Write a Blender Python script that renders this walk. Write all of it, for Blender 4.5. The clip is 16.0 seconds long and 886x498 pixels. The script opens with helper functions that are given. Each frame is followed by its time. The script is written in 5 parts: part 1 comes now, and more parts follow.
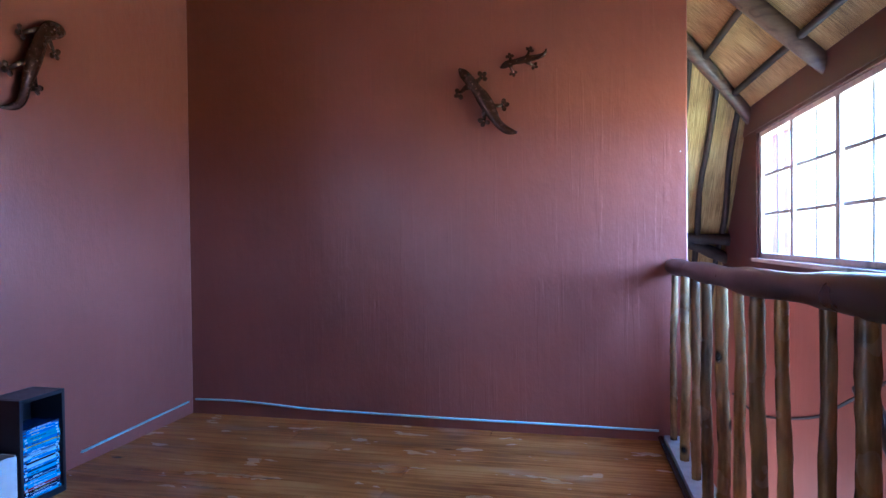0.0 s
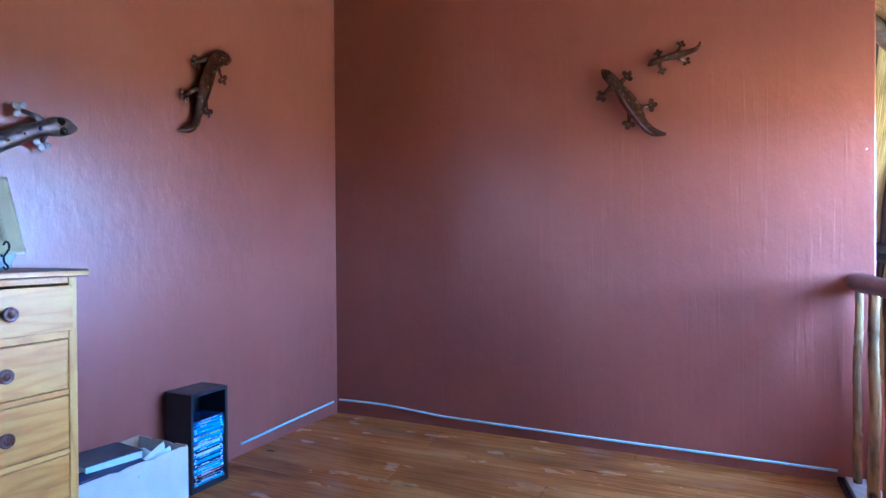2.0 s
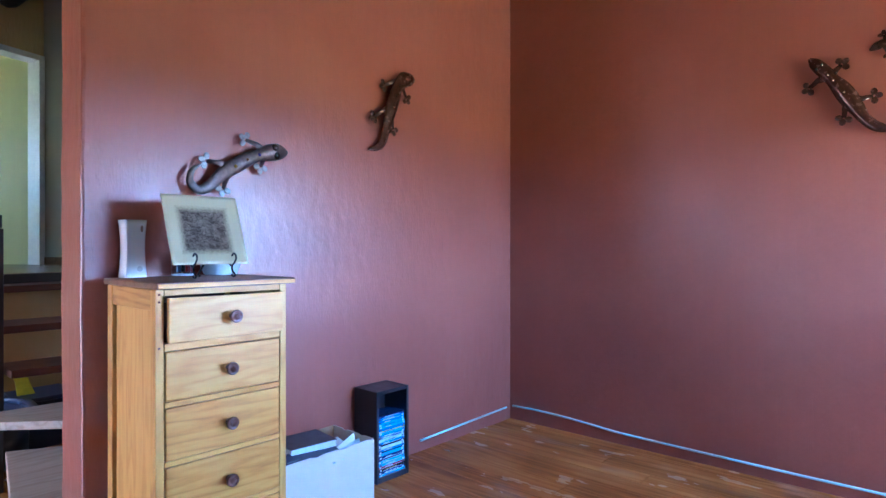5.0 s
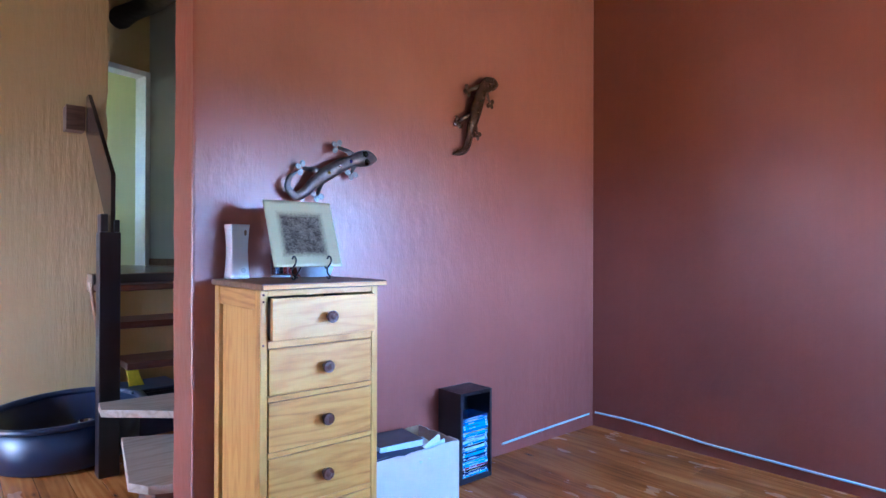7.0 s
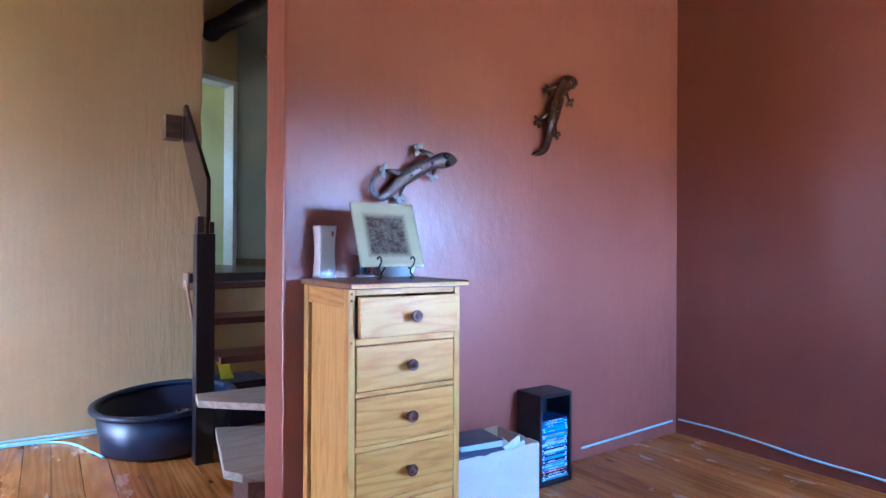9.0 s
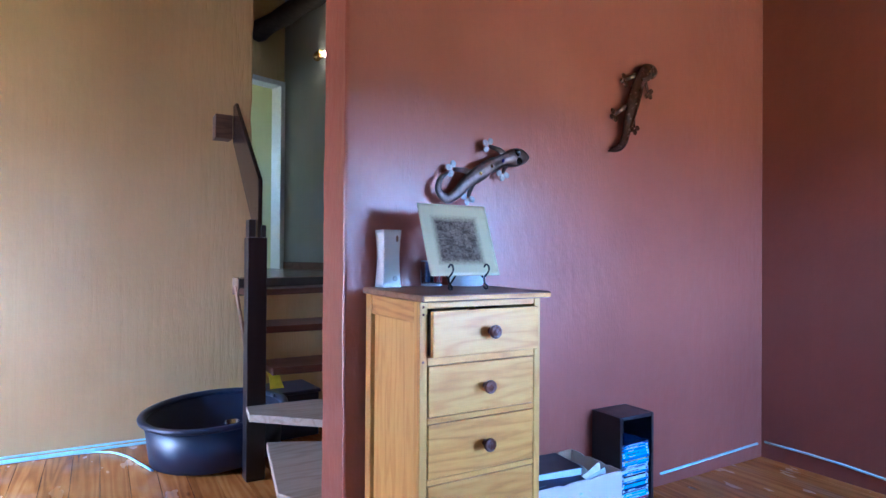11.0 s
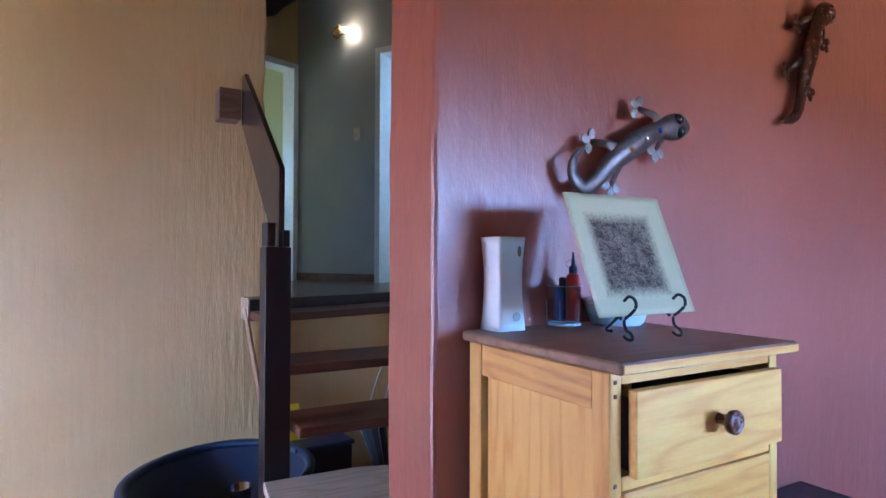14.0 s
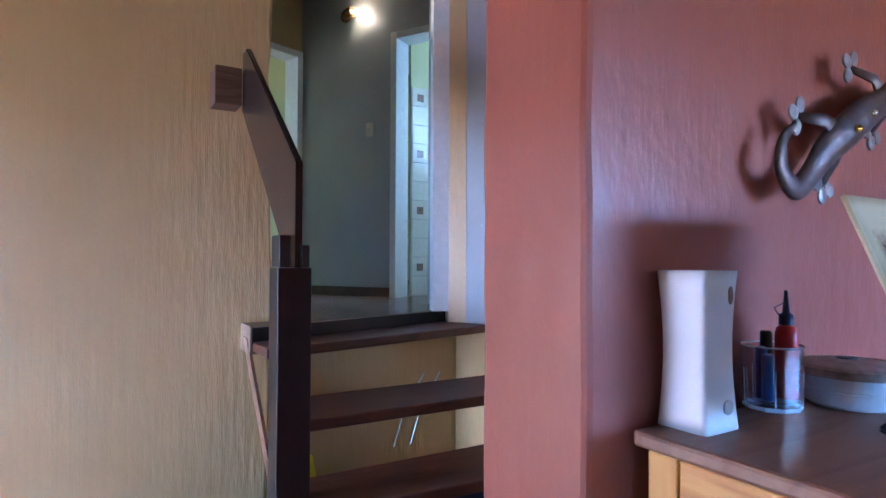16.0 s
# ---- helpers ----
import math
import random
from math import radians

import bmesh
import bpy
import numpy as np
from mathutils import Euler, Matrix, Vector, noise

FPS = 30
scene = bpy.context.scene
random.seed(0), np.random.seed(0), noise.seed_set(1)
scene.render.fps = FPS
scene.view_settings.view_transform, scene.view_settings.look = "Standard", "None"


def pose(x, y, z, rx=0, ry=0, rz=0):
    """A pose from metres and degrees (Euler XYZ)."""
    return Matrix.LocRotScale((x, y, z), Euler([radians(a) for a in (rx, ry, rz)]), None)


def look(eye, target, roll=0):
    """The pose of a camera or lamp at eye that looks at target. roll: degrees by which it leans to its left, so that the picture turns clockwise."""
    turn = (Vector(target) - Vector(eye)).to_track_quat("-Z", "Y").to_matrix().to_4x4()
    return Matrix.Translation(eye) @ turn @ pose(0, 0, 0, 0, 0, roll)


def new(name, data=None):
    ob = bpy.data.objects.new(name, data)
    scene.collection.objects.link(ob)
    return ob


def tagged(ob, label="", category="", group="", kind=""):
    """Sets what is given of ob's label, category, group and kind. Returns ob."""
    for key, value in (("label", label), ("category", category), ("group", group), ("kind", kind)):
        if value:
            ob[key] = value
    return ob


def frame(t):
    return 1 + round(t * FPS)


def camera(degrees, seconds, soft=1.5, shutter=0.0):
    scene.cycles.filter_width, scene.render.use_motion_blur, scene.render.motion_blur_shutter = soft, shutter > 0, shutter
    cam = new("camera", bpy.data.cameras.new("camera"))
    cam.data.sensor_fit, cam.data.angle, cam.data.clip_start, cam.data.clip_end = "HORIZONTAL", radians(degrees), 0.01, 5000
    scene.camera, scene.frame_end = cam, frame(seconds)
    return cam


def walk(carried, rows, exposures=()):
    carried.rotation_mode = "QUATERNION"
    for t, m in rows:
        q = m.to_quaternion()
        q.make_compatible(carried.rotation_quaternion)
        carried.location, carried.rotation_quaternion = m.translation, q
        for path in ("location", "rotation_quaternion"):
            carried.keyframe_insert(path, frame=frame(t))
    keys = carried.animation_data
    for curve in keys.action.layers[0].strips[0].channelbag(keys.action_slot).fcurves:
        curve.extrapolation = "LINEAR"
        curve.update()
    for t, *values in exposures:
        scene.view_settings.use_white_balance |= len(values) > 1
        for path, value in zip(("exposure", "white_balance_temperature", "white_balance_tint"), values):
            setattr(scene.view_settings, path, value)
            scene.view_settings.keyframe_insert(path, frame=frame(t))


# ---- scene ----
cam = camera(74.1, 16.0)
PATH = [
    (0, (0.159, 0.162, 1.183), (-0.271, 2.115, 1.153), -0.6),
    (0.5, (0.137, 0.157, 1.19), (-0.391, 2.086, 1.169), -0.4),
    (1, (0.104, 0.146, 1.2), (-0.525, 2.045, 1.183), -0.4),
    (1.5, (0.125, 0.181, 1.21), (-0.624, 2.036, 1.193), -0.3),
    (2, (0.11, 0.22, 1.215), (-0.744, 2.028, 1.203), -0.4),
    (2.5, (0.117, 0.231, 1.221), (-0.845, 1.985, 1.211), -0.3),
    (3, (0.135, 0.243, 1.232), (-0.931, 1.935, 1.223), -0.2),
    (3.5, (0.132, 0.243, 1.233), (-1.018, 1.879, 1.229), -0.2),
    (4, (0.137, 0.233, 1.247), (-1.087, 1.815, 1.243), -0.1),
    (6.5, (0.096, 0.161, 1.263), (-1.379, 1.511, 1.267), 0.1),
    (7, (0.095, 0.142, 1.263), (-1.42, 1.449, 1.269), 0.2),
    (7.5, (0.095, 0.123, 1.263), (-1.461, 1.379, 1.27), 0.2),
    (8, (0.09, 0.106, 1.26), (-1.504, 1.314, 1.269), 0.2),
    (8.5, (0.079, 0.096, 1.262), (-1.548, 1.259, 1.27), 0.3),
    (9, (0.071, 0.093, 1.262), (-1.586, 1.212, 1.27), 0.3),
    (11.5, (-0.348, 0.123, 1.283), (-2.078, 1.127, 1.298), 0.4),
    (12, (-0.485, 0.172, 1.286), (-2.213, 1.177, 1.303), 0.3),
    (12.5, (-0.63, 0.221, 1.3), (-2.361, 1.222, 1.32), 0.3),
    (13, (-0.822, 0.237, 1.311), (-2.555, 1.235, 1.334), 0.2),
    (13.5, (-1.02, 0.224, 1.325), (-2.749, 1.229, 1.352), 0.3),
    (14, (-1.185, 0.247, 1.321), (-2.912, 1.255, 1.349), 0.2),
    (14.5, (-1.358, 0.3, 1.339), (-3.085, 1.309, 1.37), 0.3),
    (15, (-1.517, 0.325, 1.348), (-3.242, 1.336, 1.382), 0.2),
    (15.5, (-1.675, 0.327, 1.371), (-3.395, 1.346, 1.407), 0.2),
    (16, (-1.814, 0.341, 1.385), (-3.53, 1.367, 1.423), 0.2),
]
walk(cam, [(t, look(eye, target, roll)) for t, eye, target, roll in PATH], [(0.0, 5.0, 4080, 8), (1.0, 5.42, 4080, 7), (2.5, 5.64, 4200, 9), (4.0, 5.8, 4350, 10), (9.0, 5.8, 4350, 11), (12.0, 5.72, 4250, 11), (16.0, 5.8, 4250, 11)])


# ---- world and light ----
world = bpy.data.worlds.new("sky")
scene.world = world
world.use_nodes = True
sky = world.node_tree.nodes.new("ShaderNodeTexSky")
sky.sky_type, sky.sun_disc = "NISHITA", False
sky.sun_elevation, sky.sun_rotation = radians(50), radians(284)
world.node_tree.links.new(sky.outputs[0], world.node_tree.nodes["Background"].inputs[0])
world.node_tree.nodes["Background"].inputs[1].default_value = 0.12


def area(name, m, w, h, watts, colour):
    d = bpy.data.lights.new(name, "AREA")
    d.shape, d.size, d.size_y, d.energy, d.color = "RECTANGLE", w, h, watts, colour
    ob = new(name, d)
    ob.matrix_world = m
    return ob


sun = bpy.data.lights.new("sun", "SUN")
sun.energy, sun.angle, sun.color = 2.0, radians(0.5), (1.0, 0.93, 0.82)
new("sun", sun).matrix_world = look((-20, 5, 25), (0, 0, 0))
# the bright sky in front of the long window, above the horizon
area("sky_glow", look((15.0, 2.0, 8.5), (0.0, 2.0, 8.5)), 38.0, 14.0, 2150, (0.44, 0.64, 1.0))
# daylight in the open doorway at the back of the lobby
lobby = area("lobby_doorway_daylight", look((-3.95, -3.12, 1.02), (-4.6, 0.0, -0.6)), 0.96, 1.96, 2.4, (0.74, 0.87, 1.0))
lobby.data.spread = radians(105)
# the sunlit terrace outside the lobby doorway
area("sunlit_terrace_glow", look((-3.95, -4.75, 0.03), (-3.95, -4.74, 3.0)), 3.4, 2.4, 12, (1.0, 0.78, 0.50))
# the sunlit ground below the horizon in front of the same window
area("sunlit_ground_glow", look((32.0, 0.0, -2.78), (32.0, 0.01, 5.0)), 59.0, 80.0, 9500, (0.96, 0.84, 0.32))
# fill lamp added low in the stairwell, in front of a closed wall
area("stairwell_fill_light", look((0.78, 2.4, -1.5), (1.5, 2.4, -1.3)), 5.6, 1.8, 3.2, (1.0, 0.93, 0.85))
# daylight in the unseen window of the bedroom beyond the hall
area("bedroom_window_daylight", look((-9.22, 0.3, 2.5), (-6.0, 0.8, 2.2)), 1.2, 1.0, 0.4, (0.85, 0.95, 1.0))
# fill lamp added in the bathroom, against a wall without a window
area("bathroom_fill_light", look((-4.92, 3.3, 2.5), (-5.8, 3.1, 2.2)), 0.8, 0.8, 0.5, (0.78, 0.90, 1.0))

# ---- materials ----


def mat(name, rough=0.5, metal=0.0):
    m = bpy.data.materials.new(name)
    m.use_nodes = True
    b = m.node_tree.nodes["Principled BSDF"]
    b.inputs["Roughness"].default_value, b.inputs["Metallic"].default_value = rough, metal
    return m, m.node_tree, b


def coords(nt, scale, space="Object"):
    tc, mp = nt.nodes.new("ShaderNodeTexCoord"), nt.nodes.new("ShaderNodeMapping")
    if space == "World":
        geo = nt.nodes.new("ShaderNodeNewGeometry")
        nt.links.new(geo.outputs["Position"], mp.inputs[0])
    else:
        nt.links.new(tc.outputs[space], mp.inputs[0])
    mp.inputs["Scale"].default_value = scale
    return mp.outputs[0]


def noise_tex(nt, vec, scale, detail=4.0, rough=0.55):
    n = nt.nodes.new("ShaderNodeTexNoise")
    n.inputs["Scale"].default_value, n.inputs["Detail"].default_value, n.inputs["Roughness"].default_value = scale, detail, rough
    if vec is not None:
        nt.links.new(vec, n.inputs["Vector"])
    return n.outputs["Fac"]


def ramp(nt, fac, stops):
    r = nt.nodes.new("ShaderNodeValToRGB")
    e = r.color_ramp.elements
    while len(e) < len(stops):
        e.new(0.5)
    for el, (p, c) in zip(e, stops):
        el.position, el.color = p, (*c, 1.0)
    nt.links.new(fac, r.inputs[0])
    return r.outputs[0]


def mixed(nt, fac, a, b, mode="MIX"):
    n = nt.nodes.new("ShaderNodeMix")
    n.data_type, n.blend_type = "RGBA", mode
    for sock, v in ((n.inputs[0], fac), (n.inputs[6], a), (n.inputs[7], b)):
        if isinstance(v, bpy.types.NodeSocket):
            nt.links.new(v, sock)
        else:
            sock.default_value = v if isinstance(v, float) else (*v, 1.0)
    return n.outputs[2]


def math_node(nt, op, a, b=0.0, c=0.0):
    n = nt.nodes.new("ShaderNodeMath")
    n.operation = op
    for sock, v in zip(n.inputs, (a, b, c)):
        if isinstance(v, bpy.types.NodeSocket):
            nt.links.new(v, sock)
        else:
            sock.default_value = v
    return n.outputs[0]


def bump(nt, b, height, strength, dist=0.01, under=None):
    n = nt.nodes.new("ShaderNodeBump")
    n.inputs["Strength"].default_value, n.inputs["Distance"].default_value = strength, dist
    nt.links.new(height, n.inputs["Height"])
    if under is not None:
        nt.links.new(under, n.inputs["Normal"])
    nt.links.new(n.outputs[0], b.inputs["Normal"])
    return n.outputs[0]


def plaster(name, dark, light, rough, streak=0.35, runs=0.0):
    """Brushed, glossy paint on hand-trowelled plaster: soft patches, orange peel, chips, and paint runs on the end wall."""
    m, nt, b = mat(name, rough)
    v = coords(nt, (1, 1, 1), "World")
    patches = noise_tex(nt, v, 1.6, 5)
    ridges = noise_tex(nt, coords(nt, (30, 30, 1.5), "World"), 1.0, 3, 0.5)
    fine = noise_tex(nt, coords(nt, (120, 120, 40), "World"), 1.0, 3)
    lumps = noise_tex(nt, coords(nt, (1, 1, 0.6), "World"), 16, 3)
    col = ramp(nt, patches, [(0.3, dark), (0.7, light)])
    col = mixed(nt, math_node(nt, "MULTIPLY", ridges, 0.25), col, tuple(c * 0.78 for c in dark))
    vor = nt.nodes.new("ShaderNodeTexVoronoi")
    vor.inputs["Scale"].default_value = 2.6
    nt.links.new(v, vor.inputs["Vector"])
    chip = math_node(nt, "LESS_THAN", vor.outputs["Distance"], 0.012)
    col = mixed(nt, chip, col, (0.75, 0.68, 0.62))
    nt.links.new(col, b.inputs["Base Color"])
    area_mask = math_node(nt, "MULTIPLY_ADD", noise_tex(nt, v, 2.3, 2), 2.2, -0.6)
    h = math_node(nt, "MULTIPLY", ridges, area_mask)
    if runs:
        h = math_node(nt, "MULTIPLY", h, 0.35)
    h = math_node(nt, "ADD", h, math_node(nt, "MULTIPLY", fine, 0.14))
    h = math_node(nt, "ADD", h, math_node(nt, "MULTIPLY", lumps, 0.8))
    if runs:
        sep, rng = nt.nodes.new("ShaderNodeSeparateXYZ"), nt.nodes.new("ShaderNodeMapRange")
        nt.links.new(v, sep.inputs[0])
        nt.links.new(sep.outputs[0], rng.inputs[0])
        rng.inputs[1].default_value, rng.inputs[2].default_value, rng.inputs[3].default_value = -2.3, -0.7, 0.12
        thin = noise_tex(nt, coords(nt, (26, 26, 0.9), "World"), 1.0, 4, 0.6)
        thin = ramp(nt, thin, [(0.52, (0, 0, 0)), (0.60, (1, 1, 1))])
        broken = ramp(nt, noise_tex(nt, coords(nt, (5, 5, 2.2), "World"), 1.0, 3), [(0.42, (0, 0, 0)), (0.60, (1, 1, 1))])
        run = math_node(nt, "MULTIPLY", math_node(nt, "MULTIPLY", thin, broken), rng.outputs[0])
        h = math_node(nt, "ADD", h, math_node(nt, "MULTIPLY", run, runs))
    bump(nt, b, h, streak, 0.012)
    nt.links.new(math_node(nt, "MULTIPLY_ADD", patches, 0.22, rough - 0.11), b.inputs["Roughness"])
    return m


def timber(name, dark, mid, light, rough, axis="x", grain=1.0, space="Object", vary=0.25, relief=0.12):
    """Pine or stained wood with growth bands along the axis, knots and slight colour shifts from piece to piece."""
    m, nt, b = mat(name, rough)
    k = {"x": (1.1, 9, 9), "y": (9, 1.1, 9), "z": (9, 9, 1.1)}[axis]
    info = nt.nodes.new("ShaderNodeObjectInfo")
    shift = nt.nodes.new("ShaderNodeVectorMath")
    shift.operation = "MULTIPLY_ADD"
    comb = nt.nodes.new("ShaderNodeCombineXYZ")
    for i in range(3):
        nt.links.new(info.outputs["Random"], comb.inputs[i])
    nt.links.new(comb.outputs[0], shift.inputs[0])
    shift.inputs[1].default_value = (37.0, 51.0, 23.0)
    nt.links.new(coords(nt, k, space), shift.inputs[2])
    vec = shift.outputs[0]
    warp = noise_tex(nt, vec, 0.55, 3)
    wv = nt.nodes.new("ShaderNodeMath")
    wv.operation = "SINE"
    nt.links.new(math_node(nt, "MULTIPLY", warp, 62.0 * grain), wv.inputs[0])
    bands = math_node(nt, "MULTIPLY_ADD", wv.outputs[0], 0.5, 0.5)
    fib = noise_tex(nt, vec, 7.0, 4, 0.7)
    thin = math_node(nt, "POWER", bands, 3.0)
    fac = math_node(nt, "SUBTRACT", math_node(nt, "MULTIPLY_ADD", fib, 0.6, 0.42), math_node(nt, "MULTIPLY", thin, 0.25))
    fac = math_node(nt, "ADD", fac, math_node(nt, "MULTIPLY_ADD", noise_tex(nt, vec, 0.3, 2), 0.5, -0.25))
    col = ramp(nt, fac, [(0.15, dark), (0.5, mid), (0.85, light)])
    knots = nt.nodes.new("ShaderNodeTexVoronoi")
    knots.inputs["Scale"].default_value = 0.42
    nt.links.new(vec, knots.inputs["Vector"])
    kn = ramp(nt, knots.outputs["Distance"], [(0.05, (1, 1, 1)), (0.16, (0, 0, 0))])
    col = mixed(nt, kn, col, tuple(c * 0.42 for c in dark))
    tone = math_node(nt, "MULTIPLY_ADD", info.outputs["Random"], 2 * vary, 1.0 - vary)
    hs = nt.nodes.new("ShaderNodeHueSaturation")
    nt.links.new(col, hs.inputs["Color"])
    nt.links.new(tone, hs.inputs["Value"])
    nt.links.new(hs.outputs[0], b.inputs["Base Color"])
    bump(nt, b, fib, relief, 0.003)
    nt.links.new(math_node(nt, "MULTIPLY_ADD", noise_tex(nt, coords(nt, (1, 1, 1), "World"), 5.0, 3), 0.14, rough - 0.05), b.inputs["Roughness"])
    return m


def plain(name, colour, rough=0.5, metal=0.0, vary=0.12, scale=22.0, bumped=0.06):
    m, nt, b = mat(name, rough, metal)
    n = noise_tex(nt, coords(nt, (1, 1, 1), "World"), scale, 4)
    nt.links.new(ramp(nt, n, [(0.3, tuple(c * (1 - vary) for c in colour)), (0.7, tuple(min(1, c * (1 + vary)) for c in colour))]), b.inputs["Base Color"])
    nt.links.new(math_node(nt, "MULTIPLY_ADD", n, 0.2 if bumped else 0.05, max(0.02, rough - (0.1 if bumped else 0.025))), b.inputs["Roughness"])
    if bumped:
        bump(nt, b, n, bumped, 0.004)
    return m


def glass(name, tint, rough=0.02, share=0.3, least=0.03):
    """Clear thin glass whose gloss grows towards grazing angles."""
    m = bpy.data.materials.new(name)
    m.use_nodes = True
    nt = m.node_tree
    nt.nodes.remove(nt.nodes["Principled BSDF"])
    clear, gloss, mix, edge = (nt.nodes.new(n) for n in ("ShaderNodeBsdfTransparent", "ShaderNodeBsdfGlossy", "ShaderNodeMixShader", "ShaderNodeLayerWeight"))
    clear.inputs[0].default_value, gloss.inputs["Roughness"].default_value, edge.inputs[0].default_value = (*tint, 1), rough, 0.25
    nt.links.new(math_node(nt, "MULTIPLY_ADD", edge.outputs["Facing"], share, least), mix.inputs[0])
    nt.links.new(clear.outputs[0], mix.inputs[1])
    nt.links.new(gloss.outputs[0], mix.inputs[2])
    nt.links.new(mix.outputs[0], nt.nodes["Material Output"].inputs[0])
    return m


M_RED = plaster("red_wall_paint", (0.265, 0.082, 0.052), (0.33, 0.104, 0.067), 0.34, 0.34, 0.26)
M_YELLOW = plaster("ochre_wall_paint", (0.53, 0.36, 0.15), (0.60, 0.43, 0.20), 0.42, 0.26)
_nt = M_YELLOW.node_tree
_b = _nt.nodes["Principled BSDF"]
_geo = _nt.nodes.new("ShaderNodeNewGeometry")
_sep = _nt.nodes.new("ShaderNodeSeparateXYZ")
_nt.links.new(_geo.outputs["Position"], _sep.inputs[0])
_mask = _nt.nodes.new("ShaderNodeMapRange")
_nt.links.new(_sep.outputs[1], _mask.inputs[0])
_mask.inputs[1].default_value, _mask.inputs[2].default_value = 0.45, 1.06
_rough = math_node(_nt, "MULTIPLY", math_node(_nt, "MULTIPLY", noise_tex(_nt, coords(_nt, (16, 22, 3.6), "World"), 1.0, 4, 0.6), _mask.outputs[0]), 2.6)
bump(_nt, _b, _rough, 0.22, 0.02, _b.inputs["Normal"].links[0].from_socket)
M_HALL = plaster("hall_wall_paint", (0.36, 0.37, 0.38), (0.44, 0.45, 0.45), 0.45, 0.15)
M_PINK = plaster("stairwell_wall_paint", (0.42, 0.14, 0.085), (0.50, 0.18, 0.11), 0.5, 0.2)
M_LIME = plaster("pale_lime_paint", (0.55, 0.58, 0.28), (0.62, 0.64, 0.34), 0.5, 0.15)
# varnished pine boards: long soft grain, dark knots
M_FLOOR, _nt, _b = mat("varnished_floor_pine", 0.28)
_info = _nt.nodes.new("ShaderNodeObjectInfo")
_comb, _vm = _nt.nodes.new("ShaderNodeCombineXYZ"), _nt.nodes.new("ShaderNodeVectorMath")
for _i in range(3):
    _nt.links.new(_info.outputs["Random"], _comb.inputs[_i])
_vm.operation = "MULTIPLY_ADD"
_nt.links.new(_comb.outputs[0], _vm.inputs[0])
_vm.inputs[1].default_value = (31.0, 17.0, 5.0)
_nt.links.new(coords(_nt, (0.9, 16.0, 1.0), "World"), _vm.inputs[2])
_warp = noise_tex(_nt, _vm.outputs[0], 0.5, 2, 0.4)
_ring = _nt.nodes.new("ShaderNodeMath")
_ring.operation = "SINE"
_nt.links.new(math_node(_nt, "MULTIPLY", _warp, 60.0), _ring.inputs[0])
_fib = noise_tex(_nt, coords(_nt, (4.0, 150.0, 1.0), "World"), 1.0, 4, 0.6)
_broad = noise_tex(_nt, coords(_nt, (1.2, 3.0, 1.0), "World"), 1.0, 4, 0.6)
_g = math_node(_nt, "MULTIPLY_ADD", _ring.outputs[0], 0.07, math_node(_nt, "MULTIPLY_ADD", _fib, 0.18, math_node(_nt, "MULTIPLY", _broad, 0.82)))
_c0 = ramp(_nt, _g, [(0.30, (0.19, 0.054, 0.010)), (0.50, (0.38, 0.132, 0.025)), (0.70, (0.52, 0.22, 0.050))])
_kv = _nt.nodes.new("ShaderNodeTexVoronoi")
_kv.inputs["Scale"].default_value = 1.0
_nt.links.new(coords(_nt, (2.2, 7.0, 1.0), "World"), _kv.inputs["Vector"])
_c0 = mixed(_nt, ramp(_nt, _kv.outputs["Distance"], [(0.04, (0.85, 0.85, 0.85)), (0.11, (0, 0, 0))]), _c0, (0.05, 0.017, 0.007))
# varnish scuffed pale in places
_scuff = ramp(_nt, noise_tex(_nt, coords(_nt, (2.2, 5.0, 1.0), "World"), 1.0, 2, 0.4), [(0.60, (0, 0, 0)), (0.92, (0.5, 0.5, 0.5))])
_c0 = mixed(_nt, _scuff, _c0, (0.42, 0.33, 0.26))
_hs = _nt.nodes.new("ShaderNodeHueSaturation")
_nt.links.new(_c0, _hs.inputs["Color"])
_nt.links.new(math_node(_nt, "MULTIPLY_ADD", _info.outputs["Random"], 0.3, 0.85), _hs.inputs["Value"])
_nt.links.new(_hs.outputs[0], _b.inputs["Base Color"])
_nt.links.new(math_node(_nt, "MULTIPLY_ADD", noise_tex(_nt, coords(_nt, (1.5, 4, 1), "World"), 2.0, 3), 0.26, 0.11), _b.inputs["Roughness"])
bump(_nt, _b, _fib, 0.05, 0.002)
M_PINE_Z = timber("pale_pine_upright", (0.34, 0.13, 0.016), (0.57, 0.285, 0.048), (0.67, 0.39, 0.085), 0.42, "z", 1.1, "World", 0.05)
M_PINE_Y = timber("pale_pine_across", (0.36, 0.12, 0.012), (0.62, 0.275, 0.034), (0.73, 0.39, 0.070), 0.4, "y", 1.2, "World", 0.05)
M_PINE_X = timber("pale_pine_deep", (0.30, 0.11, 0.014), (0.54, 0.265, 0.044), (0.66, 0.38, 0.08), 0.42, "x", 1.2, "World", 0.05)
M_TOP = timber("dull_pine_top", (0.12, 0.055, 0.03), (0.20, 0.10, 0.055), (0.27, 0.15, 0.085), 0.42, "y", 0.8, "World", 0.05)
M_TREAD = timber("stained_stair_wood", (0.040, 0.011, 0.006), (0.070, 0.020, 0.009), (0.11, 0.034, 0.014), 0.4, "y", 1.0, "World", 0.15)
M_GREYTREAD = timber("worn_grey_tread", (0.20, 0.14, 0.095), (0.34, 0.26, 0.18), (0.46, 0.37, 0.28), 0.5, "y", 1.0, "World", 0.1)
M_DARKWOOD = timber("dark_stained_wood", (0.005, 0.003, 0.003), (0.008, 0.005, 0.005), (0.014, 0.008, 0.008), 0.30, "z", 0.5, "World", 0.1)
